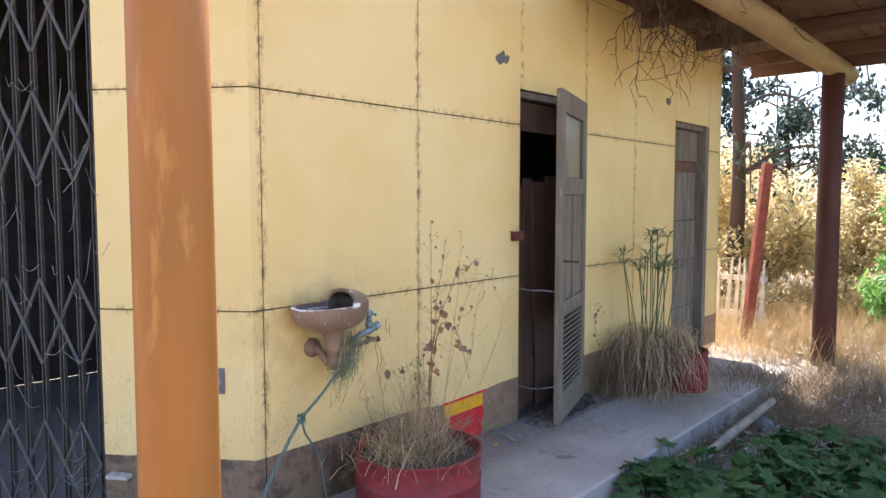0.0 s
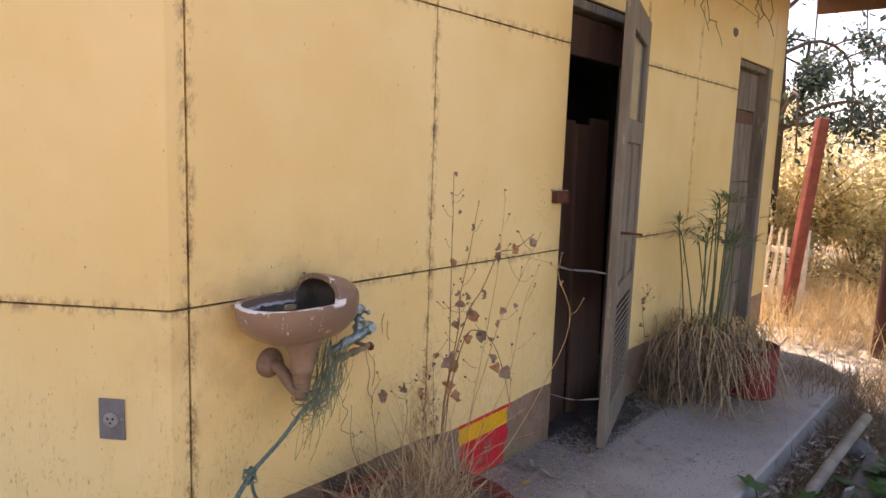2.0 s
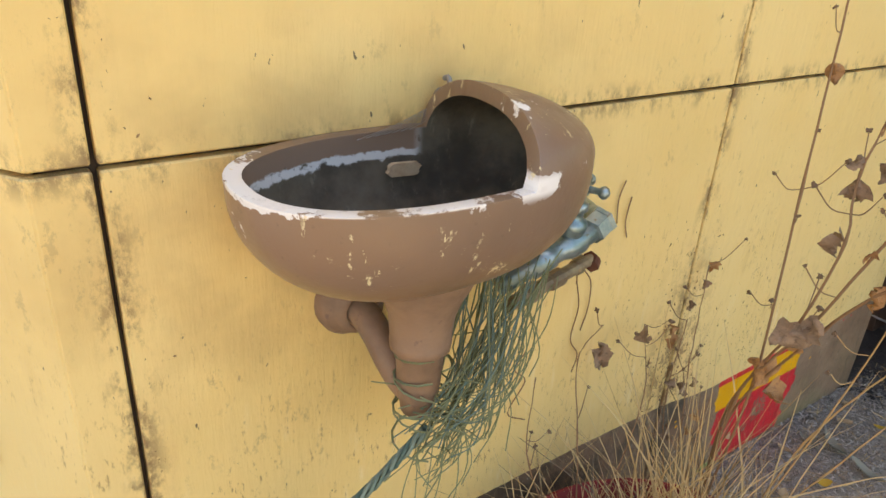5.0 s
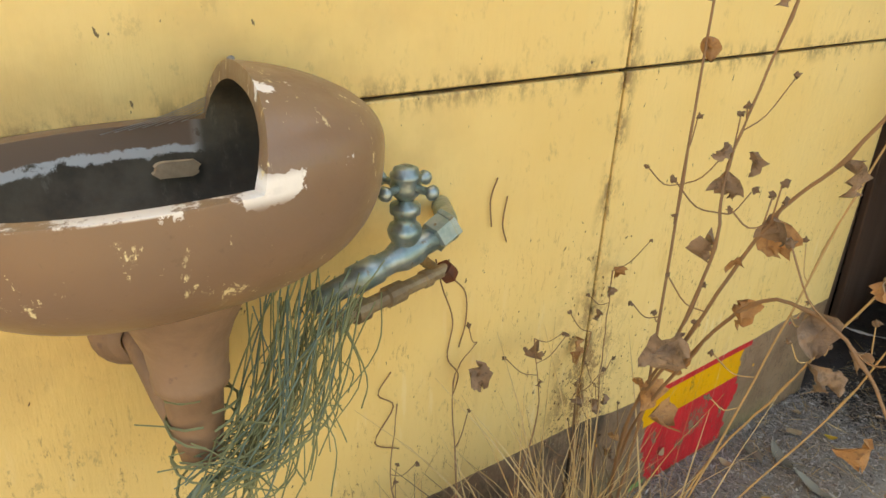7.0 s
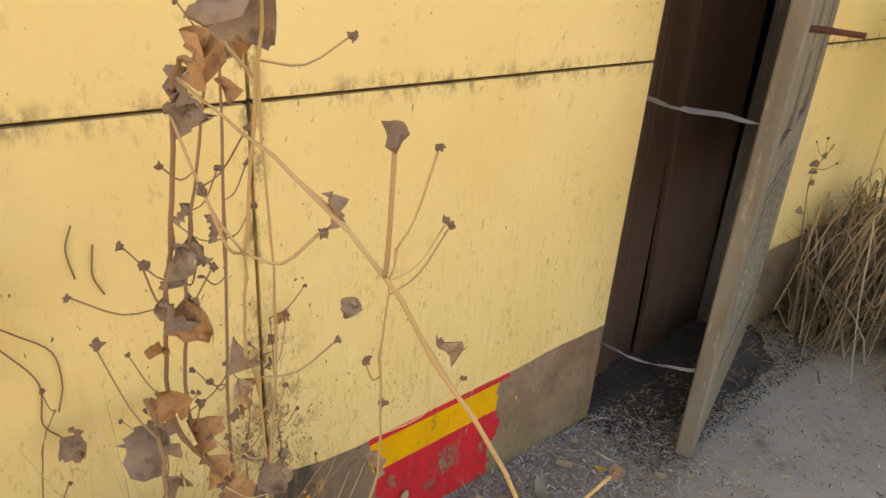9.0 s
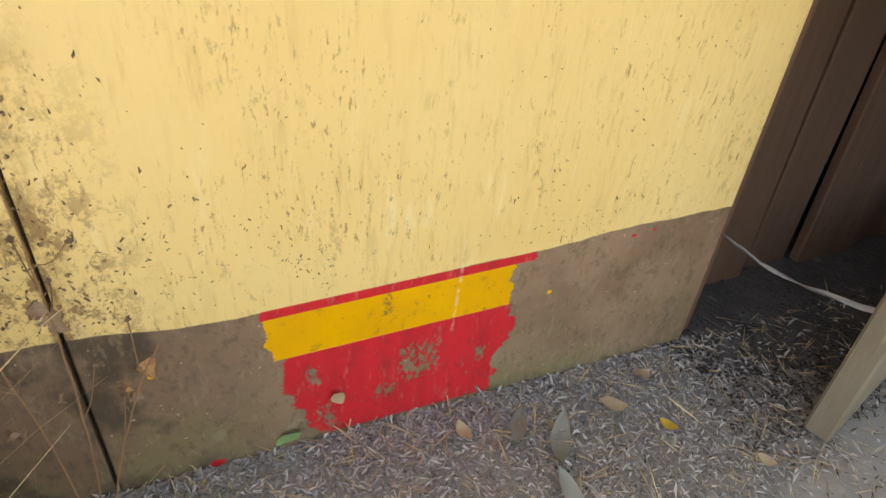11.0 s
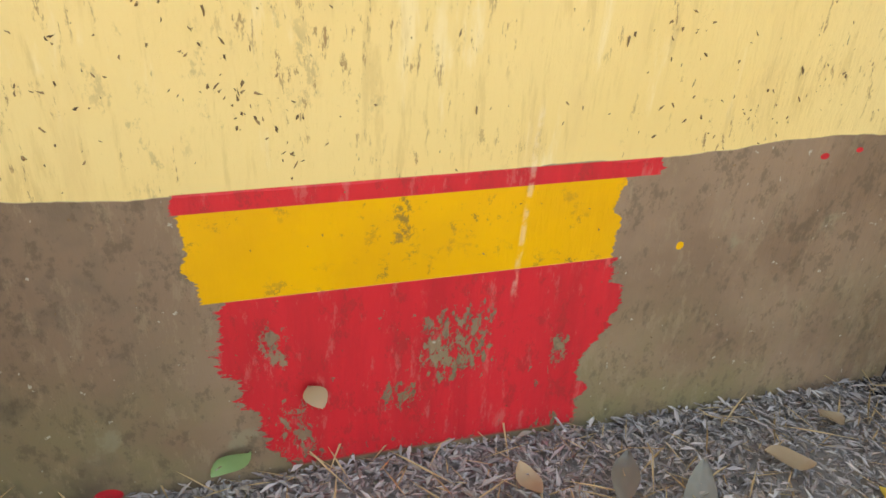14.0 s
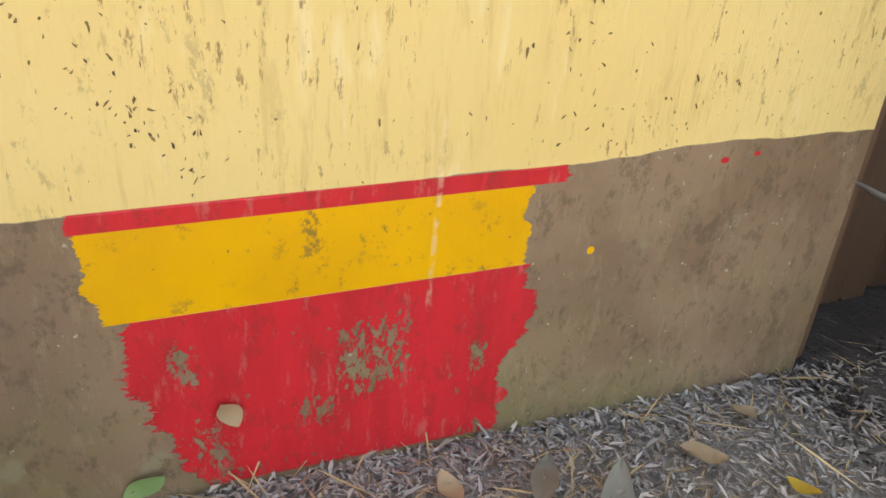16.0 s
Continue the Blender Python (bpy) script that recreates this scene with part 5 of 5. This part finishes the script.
for name, y, z, sy, sz in (("torn_patch", 3.46, 2.245, 0.085, 0.045), ("torn_patch", 5.78, 2.235, 0.06, 0.04)):
    bm = bmesh.new()
    ring = [bm.verts.new((WX + 0.0025, y + math.cos(a) * sy * (0.75 + 0.4 * noise.noise((a * 2, y, 0))), z + math.sin(a) * sz * (0.8 + 0.7 * noise.noise((a * 3, 1, y))))) for a in [k * 0.36 for k in range(17)]]
    bm.faces.new(ring)
    made = bmesh.ops.extrude_face_region(bm, geom=bm.faces[:])["geom"]
    bmesh.ops.translate(bm, vec=(-0.002, 0, 0), verts=[v for v in made if isinstance(v, bmesh.types.BMVert)])
    bmesh.ops.recalc_face_normals(bm, faces=bm.faces)
    part(name, bm, M_KERB, wall, "torn grey patch in the wall paint")

# cobwebs in the doorway
def web(at0, at1, sag, depth, label):
    bm = bmesh.new()
    a, b = V3(at0), V3(at1)
    rows_ = []
    for i in range(13):
        t = i / 12
        c = a.lerp(b, t) + V3((0, 0, -sag * math.sin(math.pi * t)))
        w = depth * (0.35 + 0.65 * abs(t - 0.5) * 2)
        rows_.append([bm.verts.new(c + V3((-w * k, 0, 0.004 * math.sin(k * 5 + i)))) for k in (0, 0.5, 1)])
    for r, q in zip(rows_, rows_[1:]):
        for k in range(2):
            bm.faces.new((r[k], r[k + 1], q[k + 1], q[k]))
    tagged(part("cobweb", bm, M_WEB, None, "", True), label, "cobweb")


web((WX - 0.02, D1A + 0.002, 0.86), (-2.435, 3.722, 0.845), 0.012, 0.16, "dusty grey cobweb stretched across the doorway")
web((WX - 0.02, D1A + 0.002, 0.235), (-2.43, 3.722, 0.25), 0.02, 0.015, "thin dusty cobweb low in the doorway")
web((WX + 0.004, 3.53, 1.215), (WX + 0.035, 3.64, 1.212), 0.004, 0.02, "dusty cobweb on the latch box")

# ---- planting strip and yard ----
bm = bmesh.new()
tube(bm, [(-1.54, 5.02, 0.05), (-1.575, 4.5, -0.005), (-1.60, 4.0, -0.065), (-1.625, 3.6, -0.115)], [0.026, 0.028, 0.027, 0.03], 10)
tagged(part("wooden_pole", bm, M_POLE, smooth=True), "bleached wooden pole lying along the planting strip", "pole")
tagged(part("stone", (lambda b: (bmesh.ops.create_icosphere(b, subdivisions=2, radius=0.07), b)[1])(bmesh.new()), M_KERB), "grey rubble stone supporting the pole", "stone").matrix_world = pose(-1.55, 4.85, -0.08) @ Matrix.Diagonal((1.2, 0.9, 0.9, 1))


def broad_plant(rng, region, n, label):
    """Low plant with lobed leaves on stalks."""
    bm, st = bmesh.new(), bmesh.new()
    (x0, x1), (y0, y1) = region
    for _ in range(n):
        g = V3((rng.uniform(x0, x1), rng.uniform(y0, y1), GROUND))
        h = rng.uniform(0.05, 0.19)
        c = g + V3((rng.gauss(0, 0.04), rng.gauss(0, 0.04), h))
        tube(st, [g, c], 0.003, 4, False)
        r = rng.uniform(0.04, 0.085)
        n_ = V3((rng.gauss(0, 0.35), rng.gauss(0, 0.35), 1)).normalized()
        u = n_.cross(V3((rng.gauss(0, 1), rng.gauss(0, 1), 0))).normalized()
        w = n_.cross(u)
        mid = bm.verts.new(c)
        ring = []
        for k in range(20):
            a = 2 * math.pi * k / 20
            q = r * (0.78 + 0.22 * math.cos(5 * a)) * (0.75 if k == 10 else 1)
            ring.append(bm.verts.new(c + u * math.cos(a) * q + w * math.sin(a) * q + n_ * (0.012 * math.cos(5 * a) - 0.25 * q * q / r)))
        for k in range(20):
            bm.faces.new((mid, ring[k], ring[(k + 1) % 20]))
    root = thing("leafy_weed", (0, 0, 0), label, "plant")
    part("foliage", bm, M_GREEN, root, "lobed green leaves", True)
    part("stalk_cluster", st, M_GREEN, root)
    return root


rng = random.Random(83)
broad_plant(rng, ((-1.74, -1.52), (3.25, 3.95)), 60, "low green lobed-leaf weed beside the kerb")
broad_plant(rng, ((-1.42, -0.62), (3.2, 4.75)), 330, "low green lobed-leaf weeds covering the soil")


def field(name, rng, n, region, h, w, material, label, lean=0.45, zfun=None, hole=None):
    (x0, x1), (y0, y1) = region
    roots = []
    while len(roots) < n:
        x, y = rng.uniform(x0, x1), rng.uniform(y0, y1)
        if noise.noise((x * 1.4, y * 1.4, 3.0)) < rng.uniform(-0.6, 0.35) - 0.15:
            continue
        far = max(0.0, (Vector((x + 2, y - 4)).length - 6) / 40)
        roots.append((x, y, GROUND - 0.01 + min(6, far * 1.2)))
    leans = [(rng.gauss(0, lean), rng.gauss(-0.05, lean)) for _ in roots]
    vs, fs = strips(rng, roots, leans, [h * rng.uniform(0.4, 1.2) for _ in roots], [w * rng.uniform(0.6, 1.3) for _ in roots])
    return tagged(raw(name, vs, fs, material), label, "dry grass", kind="stuff")


rng = random.Random(91)
# grass next to the slab takes the copy with shade in its colour
field("dry_grass", rng, 15000, ((-1.72, 0.6), (4.95, 7.2)), 0.20, 0.0028, M_SHADEGRASS, "matted dry grass beside the walkway, coloured brown for its shade", 0.8)
field("dry_grass", rng, 5000, ((-1.77, -1.30), (3.4, 5.2)), 0.13, 0.0026, M_SHADEGRASS, "matted dead grass between slab and kerb, coloured brown for its shade", 0.9)
field("dry_grass", rng, 18000, ((-4.5, 2.5), (7.1, 12.0)), 0.42, 0.004, M_GRASS, "sunlit tall dry grass in the yard")
field("dry_grass", rng, 14000, ((-9.0, 8.0), (11.0, 24.0)), 0.75, 0.008, M_GRASS, "tall dry grass in the distance")
tuft("dry_grass", rng, (-1.85, 5.75, 0.0), 0.20, 500, 0.18, 0.9, 0.0028, M_SHADEGRASS, "dry grass creeping over the end of the slab, coloured brown for its shade")

# picket fence and leaning post
fence = thing("picket_fence", (-2.75, 8.45, GROUND), "white flaking picket fence behind the building", "fence")
for i in range(8):
    x = -0.62 + i * 0.098
    bm = bmesh.new()
    box(bm, (x - 0.033, -0.01, 0.03), (x + 0.033, 0.01, 0.80))
    top = [v for v in bm.verts if v.co.z > 0.7]
    for v in top:
        v.co.x = x + (v.co.x - x) * 0.25
        v.co.z += 0.07
    bmesh.ops.transform(bm, matrix=pose(0, 0, 0, 0, math.sin(i * 2.3) * 2.5 + 3, 0), verts=bm.verts)
    part("picket", bm, M_WHITE, fence)
for z in (0.2, 0.62):
    part("rail", boxes(((-0.7, 0.011, z), (0.12, 0.04, z + 0.06))), M_WHITE, fence)
bm = bmesh.new()
box(bm, (-0.05, -0.05, -0.2), (0.05, 0.05, 1.99), pose(-2.73, 8.13, GROUND, -4.5, 7.2, 40), 0.008)
tagged(part("fence_post", bm, M_FPOST), "leaning faded red square timber post by the fence", "post")


# ---- shrubs and trees ----
def zground(x, y):
    return GROUND + min(6.0, max(0.0, (Vector((x + 2, y - 4)).length - 6) / 40) * 1.2)


def shrub(rng, x, y, h, r, material, per, size, label, name="shrub", stems=M_TWIG, long=1.8):
    z = zground(x, y)
    root = thing(name, (x, y, z - 0.02), label, "bush")
    clumps = []
    for i in range(16):
        bm = bmesh.new()
        a, q = rng.uniform(0, 6.28), rng.random() ** 0.5
        top = V3((math.cos(a) * r * q, math.sin(a) * r * q, h * rng.uniform(0.45, 1.0) * (1.1 - 0.4 * q)))
        line = smooth_line([V3((math.cos(a) * r * q * 0.15, math.sin(a) * r * q * 0.15, 0)), top * 0.5 + V3((0, 0, h * 0.08)), top], 4)
        tube(bm, line, [0.016 * (1 - 0.8 * k / len(line)) for k in range(len(line))], 5)
        for p in line[3:]:
            for _ in range(2):
                e = p + V3((rng.gauss(0, 0.12), rng.gauss(0, 0.12), rng.gauss(0.05, 0.1))) * (0.5 + r * 0.5)
                tube(bm, [p, e], [0.005, 0.002], 3, False)
                clumps.append((tuple(e), (r * 0.2, r * 0.2, r * 0.18)))
        part("branch", bm, stems, root)
    vs, fs = leaf_cloud(rng, clumps, per, size, long=long)
    raw("foliage", vs, fs, material, root)
    return root


rng = random.Random(101)
for x, y, h, r in ((-3.6, 10.6, 2.3, 1.1), (-2.6, 11.8, 2.2, 1.1), (-4.6, 12.5, 2.8, 1.4), (-1.6, 12.6, 1.9, 1.1), (-6.0, 13.5, 3.0, 1.5), (-0.3, 13.5, 1.8, 1.2)):
    shrub(rng, x, y, h, r, M_YELLEAF, 46, 0.05, "dry yellowing shrub with bare twigs in the sun")
for x, y, h, r in ((-1.35, 9.6, 0.95, 0.65), (-0.5, 9.2, 1.0, 0.7), (0.6, 9.4, 1.1, 0.8)):
    shrub(rng, x, y, h, r, M_FROND, 18, 0.05, "bright green leafy shrub in the yard", long=2.6)
for x, y, h, r in ((-3.2, 9.3, 0.75, 0.6), (-2.2, 10.2, 0.6, 0.5)):
    shrub(rng, x, y, h, r, M_YELLEAF, 12, 0.03, "low straw-coloured bush by the fence")


def tree(rng, x, y, h, trunk_r, crown, n_clump, per, size, material, label, droop=0.3, long=1.8, bark=M_TWIG):
    z = zground(x, y)
    root = thing("tree", (x, y, z - 0.05), label, "tree")
    bm, clumps = bmesh.new(), []
    line = smooth_line([V3((0, 0, 0)), V3((0.05, 0.03, h * 0.35)), V3((-0.06, 0.05, h * 0.75)), V3((0.0, 0, h))], 5)
    tube(bm, line, [trunk_r * (1 - 0.75 * i / len(line)) for i in range(len(line))], 10)
    part("trunk", bm, bark, root, smooth=True)
    for i in range(n_clump):
        bm = bmesh.new()
        a = rng.uniform(0, 6.28)
        s = line[rng.randint(len(line) // 3, len(line) - 1)]
        l = crown * rng.uniform(0.4, 1.0)
        e = s + V3((math.cos(a) * l, math.sin(a) * l, l * rng.uniform(-0.1, 0.55)))
        br = smooth_line([s, (s + e) / 2 + V3((0, 0, l * 0.12)), e, e + V3((math.cos(a) * 0.2, math.sin(a) * 0.2, -droop * l))], 3)
        tube(bm, br, [0.028 * (1 - 0.9 * k / len(br)) + 0.003 for k in range(len(br))], 5)
        part("limb", bm, bark, root)
        for p in br[3:]:
            clumps.append((tuple(p + V3((rng.gauss(0, 0.15), rng.gauss(0, 0.15), rng.gauss(0, 0.15)))), (crown * 0.13, crown * 0.13, crown * 0.12)))
    vs, fs = leaf_cloud(rng, clumps, per, size, long=long)
    raw("crown", vs, fs, material, root)
    return root


rng = random.Random(113)
tree(rng, -3.55, 10.0, 5.6, 0.12, 2.3, 26, 15, 0.06, M_DARKLEAF, "tall dark tree with drooping foliage behind the building", 0.55)
tree(rng, -0.6, 11.2, 3.6, 0.07, 1.7, 26, 60, 0.055, M_FROND, "young green tree with feathery fronds", 0.35, 3.4)
tree(rng, 0.9, 9.6, 3.4, 0.07, 1.6, 24, 60, 0.055, M_FROND, "young green tree with feathery fronds", 0.4, 3.4)
tree(rng, -5.5, 19.5, 4.2, 0.12, 2.2, 22, 40, 0.10, M_DARKLEAF, "distant broad-crowned tree beyond the field")
tree(rng, -8.5, 17.0, 5.2, 0.14, 2.6, 30, 60, 0.12, M_DARKLEAF, "distant broad-crowned tree beyond the field")
tree(rng, 3.2, 15.0, 4.6, 0.14, 2.4, 30, 60, 0.11, M_GREEN, "distant green tree beyond the field")

# bare creeper hanging from the roof
rng = random.Random(127)
vine = thing("bare_creeper", (-2.12, 4.75, 2.86), "tangle of bare brown creeper stems hanging from the roof", "creeper")


def creep(p, d, l, r, depth):
    pts = [p]
    n = max(3, int(l / 0.06))
    for i in range(n):
        d = (d + V3((rng.gauss(0, 0.33), rng.gauss(0, 0.33), rng.gauss(-0.10, 0.22)))).normalized()
        p = p + d * l / n
        p.x, p.z = max(-0.48, p.x), min(-0.01, p.z)
        pts.append(p.copy())
        if depth and rng.random() < 0.42:
            creep(p.copy(), (d + V3((rng.gauss(0, 0.8), rng.gauss(0, 0.8), rng.gauss(-0.1, 0.5)))).normalized(), l * rng.uniform(0.3, 0.55), r * 0.65, depth - 1)
    tube(bm, pts, [r * (1 - 0.7 * i / len(pts)) for i in range(len(pts))], 4, False)


starts = [(V3((rng.uniform(-0.3, 0.35), rng.uniform(-0.45, 0.95), -0.005)), V3((rng.gauss(0, 0.5), rng.gauss(0, 0.5), -0.8)).normalized(), rng.uniform(0.3, 0.62), 0.0065, 2) for _ in range(52)]
starts += [(V3((-0.2, -0.15, -0.005)), V3((0, -0.1, -1)), 0.95, 0.005, 1), (V3((-0.1, 0.75, -0.005)), V3((0, 0.1, -1)), 0.9, 0.005, 1)]
for start in starts:
    bm = bmesh.new()
    creep(*start)
    part("stem", bm, M_TWIG, vine)

# hills behind everything
bm = bmesh.new()
rows_ = []
for r, z in ((60, 1.5), (75, 5), (95, 8.5), (130, 9)):
    rows_.append([bm.verts.new((-2 + math.sin(a) * r, 4 + math.cos(a) * r, z * (0.75 + 0.5 * noise.noise((math.sin(a) * 3, math.cos(a) * 3, r * 0.01))))) for a in [k * 2 * math.pi / 72 for k in range(72)]])
for a, b in zip(rows_, rows_[1:]):
    for k in range(72):
        bm.faces.new((a[k], a[(k + 1) % 72], b[(k + 1) % 72], b[k]))
structure("backdrop", bm, M_HILL, "low dry hills in the distance")
